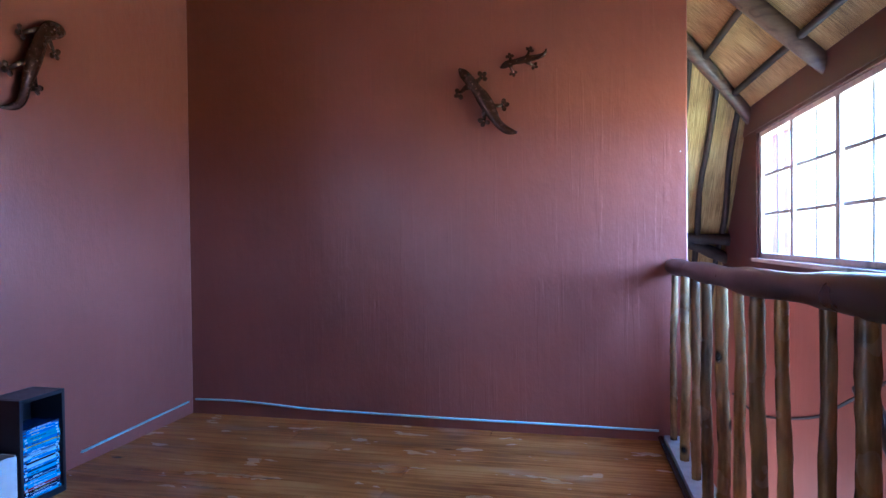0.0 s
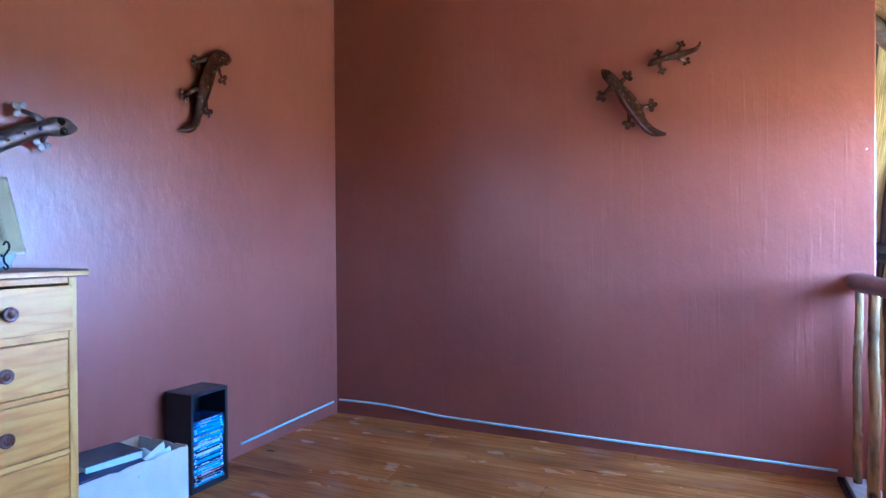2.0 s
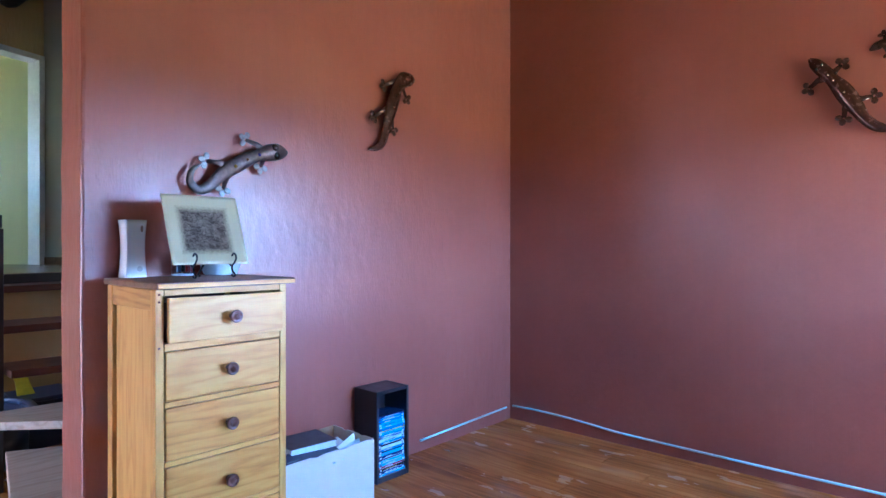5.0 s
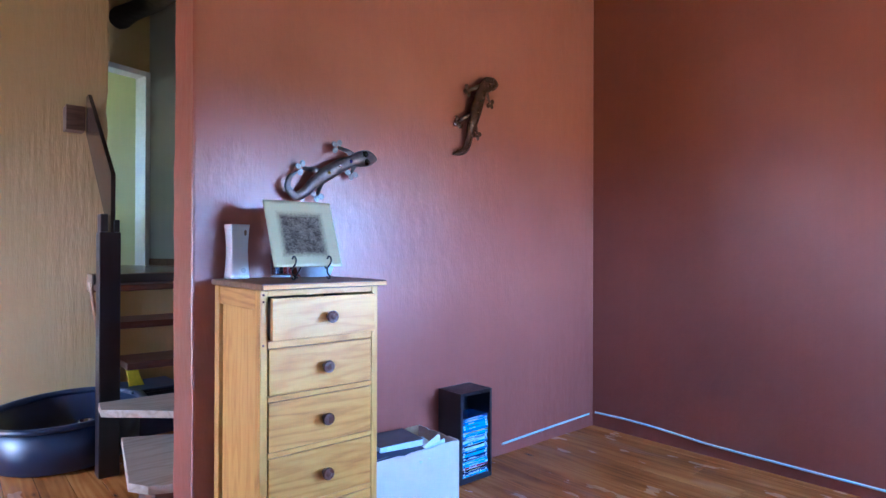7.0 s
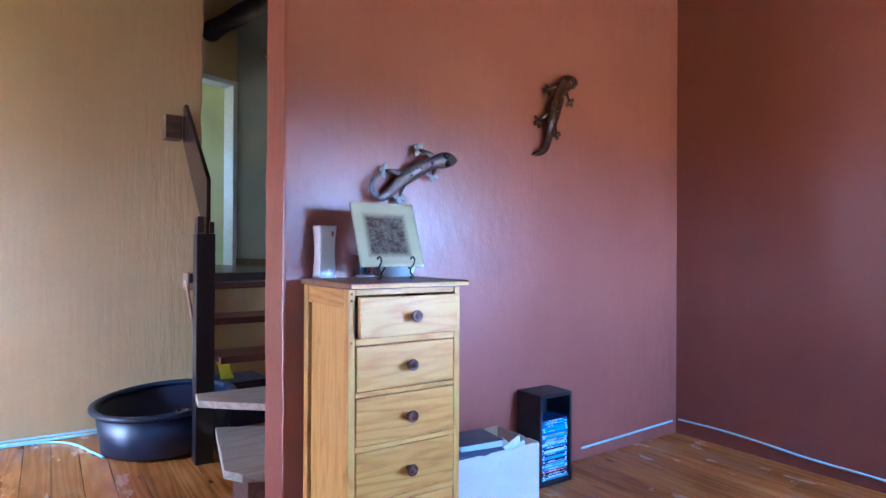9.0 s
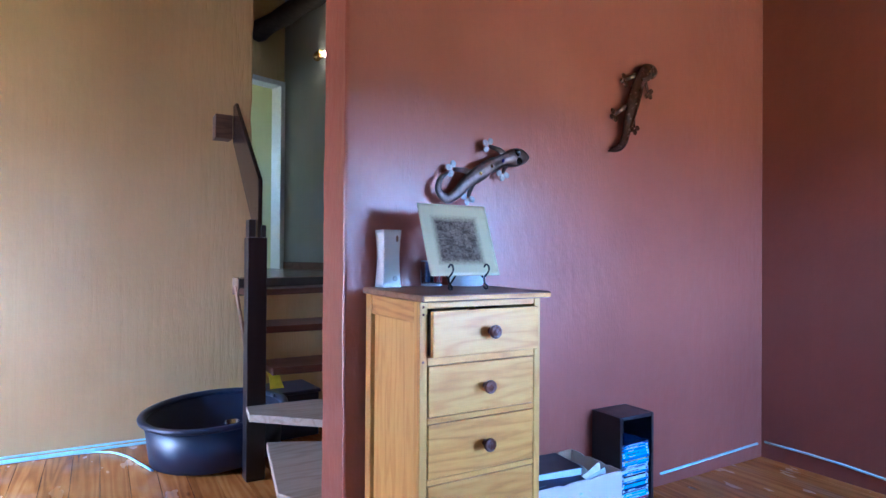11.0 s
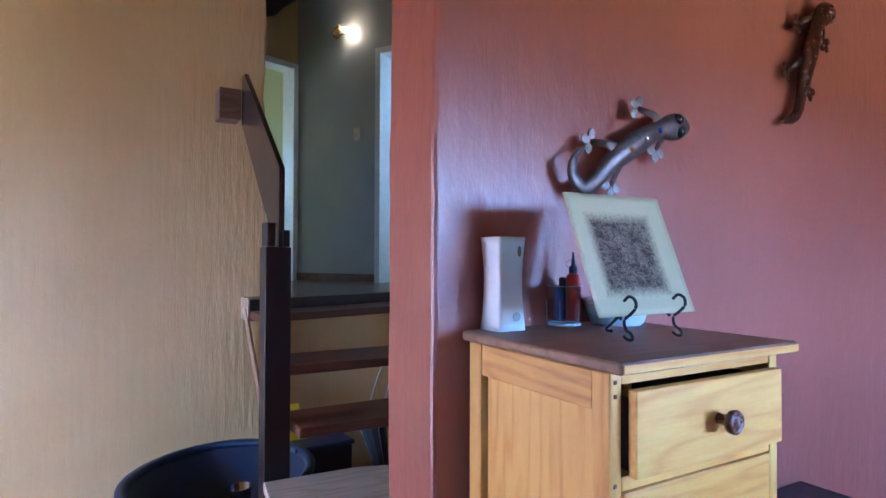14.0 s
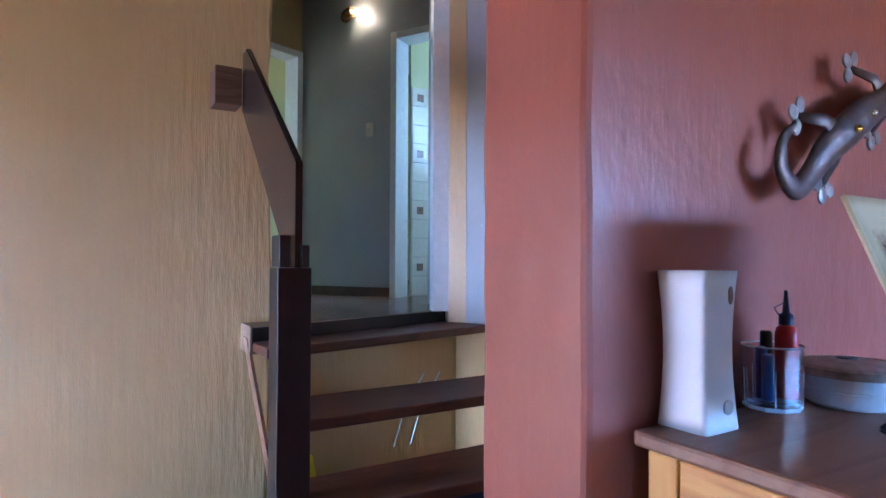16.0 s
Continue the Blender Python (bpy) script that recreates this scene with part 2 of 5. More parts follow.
M_BLOCK = timber("rough_dark_block", (0.03, 0.014, 0.008), (0.075, 0.036, 0.02), (0.13, 0.07, 0.04), 0.6, "y", 1.3, "World", 0.1)
M_POLE = timber("gum_pole_wood", (0.045, 0.020, 0.009), (0.21, 0.112, 0.043), (0.40, 0.25, 0.10), 0.24, "z", 0.35, "World", 0.35, 0.35)
_nt = M_POLE.node_tree
_b = _nt.nodes["Principled BSDF"]
_kv = _nt.nodes.new("ShaderNodeTexVoronoi")
_kv.inputs["Scale"].default_value = 8.5
_nt.links.new(coords(_nt, (1.0, 1.0, 0.7), "World"), _kv.inputs["Vector"])
_blot = ramp(_nt, noise_tex(_nt, coords(_nt, (9, 9, 3.5), "World"), 1.0, 4, 0.6), [(0.50, (0, 0, 0)), (0.68, (0.8, 0.8, 0.8))])
_col = mixed(_nt, _blot, _b.inputs["Base Color"].links[0].from_socket, (0.060, 0.030, 0.016))
_col = mixed(_nt, ramp(_nt, _kv.outputs["Distance"], [(0.10, (1, 1, 1)), (0.19, (0, 0, 0))]), _col, (0.016, 0.008, 0.005))
_nt.links.new(_col, _b.inputs["Base Color"])
M_RAIL = timber("dark_log_rail", (0.012, 0.007, 0.007), (0.025, 0.013, 0.011), (0.045, 0.025, 0.020), 0.28, "y", 0.6, "World", 0.1)
M_RAFTER = timber("roof_pole", (0.04, 0.024, 0.018), (0.10, 0.062, 0.043), (0.18, 0.12, 0.08), 0.36, "x", 0.6, "World", 0.15)
M_BATTEN = timber("dark_roof_lath", (0.012, 0.008, 0.007), (0.025, 0.016, 0.013), (0.045, 0.03, 0.024), 0.6, "y", 0.6, "World", 0.15)
M_TRUNK = plain("pale_cable_cover", (0.48, 0.80, 0.88), 0.35, bumped=0)
M_CABLE = plain("black_cable", (0.02, 0.02, 0.024), 0.25, bumped=0)
M_FRAME = timber("painted_window_wood", (0.52, 0.45, 0.39), (0.64, 0.57, 0.51), (0.72, 0.66, 0.60), 0.45, "z", 0.5, "World", 0.1)
M_WHITE = plain("white_gloss_paint", (0.74, 0.75, 0.74), 0.32, vary=0.05)
M_BLACKBOARD = plain("black_laminate", (0.014, 0.014, 0.018), 0.38, bumped=0.03)
M_CARD = plain("grey_white_card", (0.60, 0.58, 0.53), 0.6, vary=0.05, scale=8)
M_CARD_IN = plain("brown_card", (0.36, 0.24, 0.14), 0.75)
M_TUB = plain("black_plastic_tub", (0.010, 0.016, 0.036), 0.36, vary=0.15, scale=9, bumped=0)
M_PLASTIC = plain("white_router_plastic", (0.70, 0.71, 0.71), 0.45, vary=0.01, scale=3, bumped=0)
M_GREYDOT = plain("grey_mark", (0.42, 0.43, 0.44), 0.4, bumped=0)
M_IRON = plain("wrought_iron", (0.018, 0.016, 0.016), 0.42, 0.6)
M_KNOB = plain("turned_dark_knob", (0.12, 0.040, 0.023), 0.28)
M_GAP = plain("shadowed_inside_wood", (0.05, 0.025, 0.012), 0.8)
M_RUST = plain("dark_rusted_tin", (0.060, 0.022, 0.015), 0.25, 0.4, 0.35, 40, 0.3)
M_TIN = plain("brown_tin", (0.11, 0.082, 0.078), 0.40, 0.5, 0.3, 40, 0.3)
M_FOOT = plain("bare_tin", (0.22, 0.20, 0.20), 0.42, 0.4, 0.25, 60, 0.2)
M_BEADK = plain("black_bead", (0.008, 0.012, 0.012), 0.06, bumped=0)
M_BEADB = plain("blue_bead", (0.012, 0.012, 0.12), 0.06, bumped=0)
M_BEADG = plain("gold_bead", (0.65, 0.5, 0.12), 0.12, 0.8, bumped=0)
M_BEADS = plain("silver_bead", (0.6, 0.58, 0.55), 0.12, 0.9, bumped=0)
M_GLASS = glass("clear_glass", (0.93, 0.95, 0.97), 0.06, 0.7, 0.06)
# opaque pale colour standing in for highlights along the tumbler's edges
M_GLASSGLINT = plain("glass_edge_glint", (0.52, 0.60, 0.66), 0.08, bumped=0)
M_PANE = glass("window_glass", (0.98, 0.99, 1.0), 0.02, 0.08)
M_REDPLASTIC = plain("red_glue_bottle", (0.42, 0.018, 0.012), 0.3, bumped=0)
M_NAVY = plain("navy_cap", (0.012, 0.014, 0.05), 0.35, bumped=0)
M_BLUE = plain("blue_plastic", (0.03, 0.09, 0.28), 0.35, bumped=0)
M_TINBOX = plain("pale_round_tin", (0.50, 0.56, 0.60), 0.35, 0.1, 0.08, 30)
M_TINLID = plain("brown_patterned_lid", (0.28, 0.22, 0.18), 0.45, 0.0, 0.35, 45)
M_PAPER = plain("paper_edge", (0.58, 0.72, 0.76), 0.6, vary=0.06)
M_INK = plain("dark_book_cover", (0.022, 0.026, 0.034), 0.4)
M_YELLOWP = plain("yellow_plastic", (0.78, 0.66, 0.02), 0.4, bumped=0)
M_BLACKCLOTH = plain("black_nylon", (0.012, 0.012, 0.015), 0.55)
M_TILE = plain("cream_bathroom_tile", (0.66, 0.64, 0.52), 0.2, vary=0.04)
M_TILEDECO = plain("brown_tile_motif", (0.20, 0.13, 0.09), 0.3)
M_GROUT = plain("tile_grout", (0.42, 0.40, 0.34), 0.8)
M_HALLFLOOR = timber("worn_hall_boards", (0.13, 0.08, 0.05), (0.22, 0.15, 0.10), (0.30, 0.21, 0.15), 0.22, "x", 0.5, "World", 0.1)
M_SKIRT = timber("brown_skirting", (0.06, 0.03, 0.02), (0.11, 0.06, 0.04), (0.16, 0.09, 0.06), 0.4, "x", 0.5, "World", 0.1)
M_STEEL = plain("polished_steel", (0.62, 0.64, 0.66), 0.16, 1.0, bumped=0)
M_KERB = plain("pale_kerb_board", (0.50, 0.50, 0.50), 0.35, vary=0.15)
M_BRASS = plain("brass_lamp", (0.55, 0.33, 0.12), 0.25, 0.9, bumped=0)
M_BOARD = plain("varnished_dark_board", (0.030, 0.018, 0.014), 0.24, vary=0.25, scale=7, bumped=0)
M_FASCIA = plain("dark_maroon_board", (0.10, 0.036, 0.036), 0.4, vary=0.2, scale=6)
M_GROUND = plain("dry_sandy_ground", (0.30, 0.21, 0.13), 0.9, vary=0.25, scale=0.6)
M_SWITCH = plain("ivory_switch", (0.62, 0.58, 0.46), 0.35, bumped=0)

# reed thatch: fine straws down the slope in uneven courses
M_THATCH, _nt, _b = mat("reed_thatch", 0.8)
_uv = coords(_nt, (1, 1, 1), "UV")
_straw = noise_tex(_nt, coords(_nt, (150, 5, 1), "UV"), 1.0, 5, 0.7)
_big = noise_tex(_nt, _uv, 3.0, 4)
_c = ramp(_nt, math_node(_nt, "ADD", math_node(_nt, "MULTIPLY", _straw, 0.7), math_node(_nt, "MULTIPLY", _big, 0.35)),
          [(0.37, (0.10, 0.06, 0.02)), (0.53, (0.46, 0.33, 0.115)), (0.70, (0.78, 0.63, 0.28))])
_nt.links.new(_c, _b.inputs["Base Color"])
bump(_nt, _b, _straw, 0.6, 0.02)

# smoked glass plate with a scratched square in its middle
M_PLATE, _nt, _b = mat("smoky_glass_plate", 0.22)
_b.inputs["Base Color"].default_value = (0.50, 0.43, 0.25, 1)
M_ETCH, _nt, _b = mat("scratched_brown_print", 0.22)
_v = coords(_nt, (1, 1, 1), "UV")
_n1 = noise_tex(_nt, _v, 7, 6, 0.65)
_hair = []
for _k, (_sx0, _sy0, _wd) in enumerate(((2.2, 5.0, 0.010), (5.0, 2.6, 0.008), (3.2, 9.0, 0.012), (9.0, 9.0, 0.010))):
    _hn = noise_tex(_nt, coords(_nt, (_sx0, _sy0, 1.0 + _k), "UV"), 1.0, 3, 0.6)
    _hair.append(math_node(_nt, "LESS_THAN", math_node(_nt, "ABSOLUTE", math_node(_nt, "SUBTRACT", _hn, 0.47 + 0.02 * _k)), _wd))
_lines = math_node(_nt, "MAXIMUM", math_node(_nt, "MAXIMUM", _hair[0], _hair[1]), math_node(_nt, "MAXIMUM", _hair[2], _hair[3]))
_base = ramp(_nt, _n1, [(0.30, (0.085, 0.060, 0.045)), (0.70, (0.23, 0.18, 0.125))])
_col = mixed(_nt, math_node(_nt, "MULTIPLY", _lines, 0.65), _base, (0.02, 0.012, 0.01))
_sx = _nt.nodes.new("ShaderNodeSeparateXYZ")
_nt.links.new(_v, _sx.inputs[0])
_e = [math_node(_nt, "ABSOLUTE", math_node(_nt, "SUBTRACT", _sx.outputs[i], 0.5)) for i in (0, 1)]
_edge = math_node(_nt, "MAXIMUM", _e[0], _e[1])
_edge = math_node(_nt, "ADD", _edge, math_node(_nt, "MULTIPLY", noise_tex(_nt, _v, 30, 3), 0.1))
_out = ramp(_nt, _edge, [(0.38, (0, 0, 0)), (0.50, (1, 1, 1))])
_nt.links.new(mixed(_nt, _out, _col, (0.50, 0.43, 0.25)), _b.inputs["Base Color"])

# ---- mesh helpers ----


def mesh_ob(name, bm, material, smooth=False):
    me = bpy.data.meshes.new(name)
    bm.normal_update()
    bm.to_mesh(me)
    bm.free()
    for m in material if isinstance(material, (list, tuple)) else [material]:
        me.materials.append(m)
    if smooth:
        for p in me.polygons:
            p.use_smooth = True
    return new(name, me)


def thing(name, label, category, group="", at=(0, 0, 0), rz=0.0, kind=""):
    ob = new(name)
    ob.empty_display_size = 0.1
    ob.matrix_world = pose(*at, 0, 0, rz)
    return tagged(ob, label, category, group, kind)


def part(name, bm, material, parent, label="", smooth=False):
    ob = mesh_ob(name, bm, material, smooth)
    ob.parent = parent
    if label:
        ob["label"] = label
    return ob


def solo(name, bm, material, label, category, group="", smooth=False, at=None, kind=""):
    ob = mesh_ob(name, bm, material, smooth)
    if at is not None:
        ob.matrix_world = at
    return tagged(ob, label, category, group, kind)


def structure(name, bm, material, smooth=False):
    return tagged(mesh_ob(name, bm, material, smooth), kind="structure")


def cuboid(x0, y0, z0, x1, y1, z1, bevel=0.0, bm=None):
    own = bmesh.new()
    bmesh.ops.create_cube(own, size=1.0)
    for v in own.verts:
        v.co = Vector((x0 + (v.co.x + 0.5) * (x1 - x0), y0 + (v.co.y + 0.5) * (y1 - y0), z0 + (v.co.z + 0.5) * (z1 - z0)))
    if bevel:
        bmesh.ops.bevel(own, geom=list(own.edges), offset=bevel, segments=2, profile=0.5, affect="EDGES")
    return joined(bm, own)


def joined(bm, own):
    if bm is None:
        return own
    me = bpy.data.meshes.new("tmp")
    own.to_mesh(me)
    own.free()
    bm.from_mesh(me)
    bpy.data.meshes.remove(me)
    return bm


def prism(points, z0, z1, bevel=0.0, bm=None):
    """An upright block over a polygon of (x, y), counter-clockwise."""
    own = bmesh.new()
    low = [own.verts.new((x, y, z0)) for x, y in points]
    high = [own.verts.new((x, y, z1)) for x, y in points]
    own.faces.new(list(reversed(low)))
    own.faces.new(high)
    n = len(points)
    for i in range(n):
        own.faces.new((low[i], low[(i + 1) % n], high[(i + 1) % n], high[i]))
    if bevel:
        bmesh.ops.bevel(own, geom=list(own.edges), offset=bevel, segments=2, profile=0.5, affect="EDGES")
    return joined(bm, own)


def lathe(profile, seg=32, centre=(0, 0, 0), bm=None, squash=1.0):
    """Turns (radius, z) pairs round the z axis; ends with radius 0 are closed."""
    own = bmesh.new()
    rings = []
    for r, z in profile:
        if r < 1e-6:
            rings.append([own.verts.new((centre[0], centre[1], centre[2] + z))])
        else:
            rings.append([own.verts.new((centre[0] + r * math.cos(2 * math.pi * i / seg), centre[1] + squash * r * math.sin(2 * math.pi * i / seg), centre[2] + z)) for i in range(seg)])
    for a, b in zip(rings, rings[1:]):
        for i in range(seg):
            j = (i + 1) % seg
            q = [a[i % len(a)], a[j % len(a)], b[j % len(b)], b[i % len(b)]]
            q = [v for k, v in enumerate(q) if v not in q[:k]]
            if len(q) > 2:
                own.faces.new(q)
    return joined(bm, own)


def tube(points, radii, seg=10, bm=None, flat=1.0, wobble=0.0, face=None):
    """A closed tube along points; flat squashes it along the normal given by face."""
    own = bmesh.new()
    pts = [Vector(p) for p in points]
    n = len(pts)
    radii = [radii] * n if isinstance(radii, (int, float)) else radii
    rings = []
    side = None
    for k, p in enumerate(pts):
        d = (pts[min(k + 1, n - 1)] - pts[max(k - 1, 0)]).normalized()
        ref = Vector(face) if face else (Vector((0, 0, 1)) if abs(d.z) < 0.9 else Vector((1, 0, 0)))
        side = d.cross(ref).normalized()
        up = side.cross(d).normalized()
        rings.append([own.verts.new(p + (side * math.cos(a) + up * math.sin(a) * flat) * radii[k] * (1 + wobble * (random.random() - 0.5)))
                      for a in (2 * math.pi * i / seg for i in range(seg))])
    for a, b in zip(rings, rings[1:]):
        for i in range(seg):
            own.faces.new((a[i], a[(i + 1) % seg], b[(i + 1) % seg], b[i]))
    own.faces.new(list(reversed(rings[0])))
    own.faces.new(rings[-1])
    return joined(bm, own)


def smooth_line(pts, n=6):
    """Catmull-Rom through tuples of any length."""
    p = [np.array(q, float) for q in pts]
    p = [2 * p[0] - p[1], *p, 2 * p[-1] - p[-2]]
    out = []
    for a, b, c, d in zip(p, p[1:], p[2:], p[3:]):
        for k in range(n):
            t = k / n
            out.append(0.5 * (2 * b + (c - a) * t + (2 * a - 5 * b + 4 * c - d) * t * t + (3 * b - a - 3 * c + d) * t ** 3))
    out.append(p[-2])
    return out


def log(p0, p1, r0, r1, seg=12, steps=14, sway=0.012, bm=None, knots=0.0):
    """A pole that wavers and thins, with slight swellings where twigs were cut."""
    p0, p1 = Vector(p0), Vector(p1)
    ph = [random.uniform(0, 6.3) for _ in range(4)]
    pts, rad = [], []
    for k in range(steps + 1):
        t = k / steps
        s = math.sin(math.pi * t)
        off = Vector((math.sin(5 * t + ph[0]) + 0.4 * math.sin(13 * t + ph[1]), math.sin(4 * t + ph[2]) + 0.4 * math.sin(11 * t + ph[3]), 0.5 * math.sin(6 * t + ph[1]))) * sway * s
        pts.append(p0.lerp(p1, t) + off)
        rad.append((r0 + (r1 - r0) * t) * (1 + (0.035 if knots else 0.07) * math.sin(17 * t + ph[0]) + random.uniform(-0.05, 0.06)) * (1.13 if random.random() < knots else 1.0))
    return tube(pts, rad, seg, bm, wobble=0.05)


# ---- the large structure ----
XL, YF = -2.425, 3.765          # red side wall and red end wall
XW = 1.5                        # inner face of the window wall
FLOOR_EDGE = 0.80
HALL = 1.095                    # upper floor level

structure("subfloor", cuboid(-4.6, -3.0, -0.25, FLOOR_EDGE, YF, -0.024), M_GAP)


def worn_end(bm, y, amp, seed):
    """Hand-plastered wall end: the faces at y wander in and out along their height."""
    for k in range(1, 62):
        geom = list(bm.verts) + list(bm.edges) + list(bm.faces)
        bmesh.ops.bisect_plane(bm, geom=geom, plane_co=(0, 0, k * 0.07), plane_no=(0, 0, 1))
    for v in bm.verts:
        if abs(v.co.y - y) < 0.02:
            z = v.co.z
            v.co.y += amp * (math.sin(3.1 * z + seed) + 0.6 * math.sin(9.7 * z + 2 * seed) + 0.5 * math.sin(23.0 * z + seed + 3 * v.co.x) + 0.3 * math.sin(61 * z)) / 2
    return bm


structure("wall_end", cuboid(XL - 0.26, YF, -0.25, 0.81, YF + 0.24, 6.2, 0.008), M_RED)
structure("wall_side", worn_end(cuboid(XL - 0.26, 0.945, -0.02, XL, YF, 6.2, 0.012), 0.945, 0.004, 1.0), M_RED)
structure("wall_ochre", worn_end(cuboid(-4.85, -3.0, -0.02, -4.6, 1.06, 6.2, 0.012), 1.06, 0.012, 4.0), M_YELLOW)
bm = cuboid(-4.85, -3.25, -2.7, XW + 0.25, -3.0, 0.0)
cuboid(-4.85, -3.25, 2.04, XW + 0.25, -3.0, 6.2, 0, bm)
cuboid(-4.85, -3.25, 0.0, -4.45, -3.0, 2.04, 0, bm)
cuboid(-3.45, -3.25, 0.0, XW + 0.25, -3.0, 2.04, 0, bm)
structure("wall_back", bm, M_YELLOW)
# unseen terrace slab, added beneath the glow lamp outside the doorway
structure("terrace", cuboid(-7.0, -6.4, -0.3, -1.0, -3.26, -0.012), M_GROUND)
# unseen wall, added to block the sky behind the lobby doorway
structure("wall_sky_block", cuboid(-7.0, -6.6, -0.3, -1.0, -6.4, 3.4), M_PINK)
structure("wall_void_end", cuboid(0.2, 6.6, -2.7, XW + 0.25, 6.8, 3.2), M_PINK)
structure("wall_void_side", cuboid(0.0, YF + 0.24, -2.7, 0.2, 6.6, 4.2), M_PINK)
structure("floor_below", cuboid(0.0, -3.0, -2.8, XW, 6.6, -2.7), M_FLOOR)
structure("wall_below", cuboid(0.55, -3.0, -2.7, 0.75, YF, -0.25), M_PINK)

# the window wall, with two windows cut out of it
W0, W1, WZ0, WZ1 = 2.29, 4.93, 1.03, 1.955
V0, V1 = -0.98, -0.60
structure("wall_window", cuboid(XW, -3.0, -2.7, XW + 0.22, 6.6, 0.90), M_PINK)
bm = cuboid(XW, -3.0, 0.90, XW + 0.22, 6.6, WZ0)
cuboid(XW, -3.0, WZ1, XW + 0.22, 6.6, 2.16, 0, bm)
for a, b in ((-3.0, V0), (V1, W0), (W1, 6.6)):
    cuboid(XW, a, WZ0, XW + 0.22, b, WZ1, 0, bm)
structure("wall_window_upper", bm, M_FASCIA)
structure("stair_dado", tube(smooth_line([(XW - 0.002, 5.6, -0.16), (XW - 0.002, 4.86, -0.126), (XW - 0.002, 3.9, 0.14), (XW - 0.002, 3.42, 0.367), (XW - 0.002, 2.6, 0.78)], 6), 0.009, 6), M_BATTEN)
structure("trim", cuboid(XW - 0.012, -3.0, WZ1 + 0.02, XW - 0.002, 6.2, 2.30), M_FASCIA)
structure("ground", cuboid(-400, -400, -2.95, 400, 400, -2.82), M_GROUND)


def window(name, y0, y1, units):
    """A wooden window of several sashes, each two panes wide and three high."""
    w = thing(name, "", "", kind="structure", at=(XW + 0.02, y0, WZ0))
    L, H, d = y1 - y0, WZ1 - WZ0, 0.07
    part("window_frame", cuboid(0, 0, 0, d, L, 0.035, 0.004), M_FRAME, w)
    part("window_frame", cuboid(0, 0, H - 0.035, d, L, H, 0.004), M_FRAME, w)
    step = L / units
    for i in range(units + 1):
        c = min(max(i * step, 0.028), L - 0.028)
        part("mullion", cuboid(-0.004, c - 0.028, 0.036, d, c + 0.028, H - 0.036, 0.004), M_FRAME, w)
    for i in range(units):
        a, b = i * step + (0.057 if i == 0 else 0.029), (i + 1) * step - (0.057 if i == units - 1 else 0.029)
        z0, z1 = 0.036, H - 0.036
        part("glazing_bar", cuboid(0.018, (a + b) / 2 - 0.011, z0, 0.05, (a + b) / 2 + 0.011, z1, 0.002), M_FRAME, w)
        for k in (1, 2):
            z = z0 + (z1 - z0) * k / 3
            part("glazing_bar", cuboid(0.02, a, z - 0.011, 0.048, b, z + 0.011, 0.002), M_FRAME, w)
        p = part("pane", cuboid(0.032, a, z0, 0.036, b, z1), M_PANE, w)
        p.visible_shadow = False
    part("window_sill", cuboid(-0.05, -0.03, -0.03, 0.02, L + 0.03, -0.002, 0.006), M_FRAME, w)
    return w


window("window_1", W0, W1, 4)
window("window_2", V0, V1, 1)

# thatched roof: one slope up from the window wall, the opposite one, and a steep hipped end
SLOPE, EAVE = 1.0, 2.16


def slab(corners, thick, name, material, uvs):
    bm = bmesh.new()
    q = [Vector(c) for c in corners]
    n = (q[1] - q[0]).cross(q[2] - q[0]).normalized() * thick
    a, b = [bm.verts.new(v) for v in q], [bm.verts.new(v + n) for v in q]
    uv = bm.loops.layers.uv.new("uv")
    faces = [bm.faces.new(a), bm.faces.new(list(reversed(b)))]
    for i in range(4):
        faces.append(bm.faces.new((a[(i + 1) % 4], a[i], b[i], b[(i + 1) % 4])))
    for f in faces:
        for l in f.loops:
            k = (a if l.vert in a else b).index(l.vert)
            l[uv].uv = uvs[k]
    bmesh.ops.recalc_face_normals(bm, faces=list(bm.faces))
    return structure(name, bm, material)


RX, RZ = -2.2, EAVE + (XW + 2.2) * SLOPE
HIPY = 5.12
slab([(XW + 0.1, -3.2, EAVE - 0.1), (XW + 0.1, 6.8, EAVE - 0.1), (RX, 6.8, RZ), (RX, -3.2, RZ)], 0.25, "ceiling_thatch_east", M_THATCH, [(0, 0), (10, 0), (10, 5.6), (0, 5.6)])
slab([(RX, -3.2, RZ), (RX, 6.8, RZ), (-8.6, 6.8, 3.9), (-8.6, -3.2, 3.9)], 0.25, "ceiling_thatch_west", M_THATCH, [(0, 5.6), (10, 5.6), (10, 0), (0, 0)])
# hipped end: rises towards the room from behind the stairwell
HT = math.tan(radians(56))
slab([(-0.2, 6.9, EAVE - (6.9 - HIPY) * HT), (XW + 0.1, 6.9, EAVE - (6.9 - HIPY) * HT), (XW + 0.1, HIPY - 1.6, EAVE + 1.6 * HT), (-0.2, HIPY - 1.6, EAVE + 1.6 * HT)], -0.2, "ceiling_thatch_hip", M_THATCH, [(0, 0), (1.8, 0), (1.8, 4.0), (0, 4.0)])


def on_roof(x, off):
    return EAVE + (XW - x) * SLOPE - off


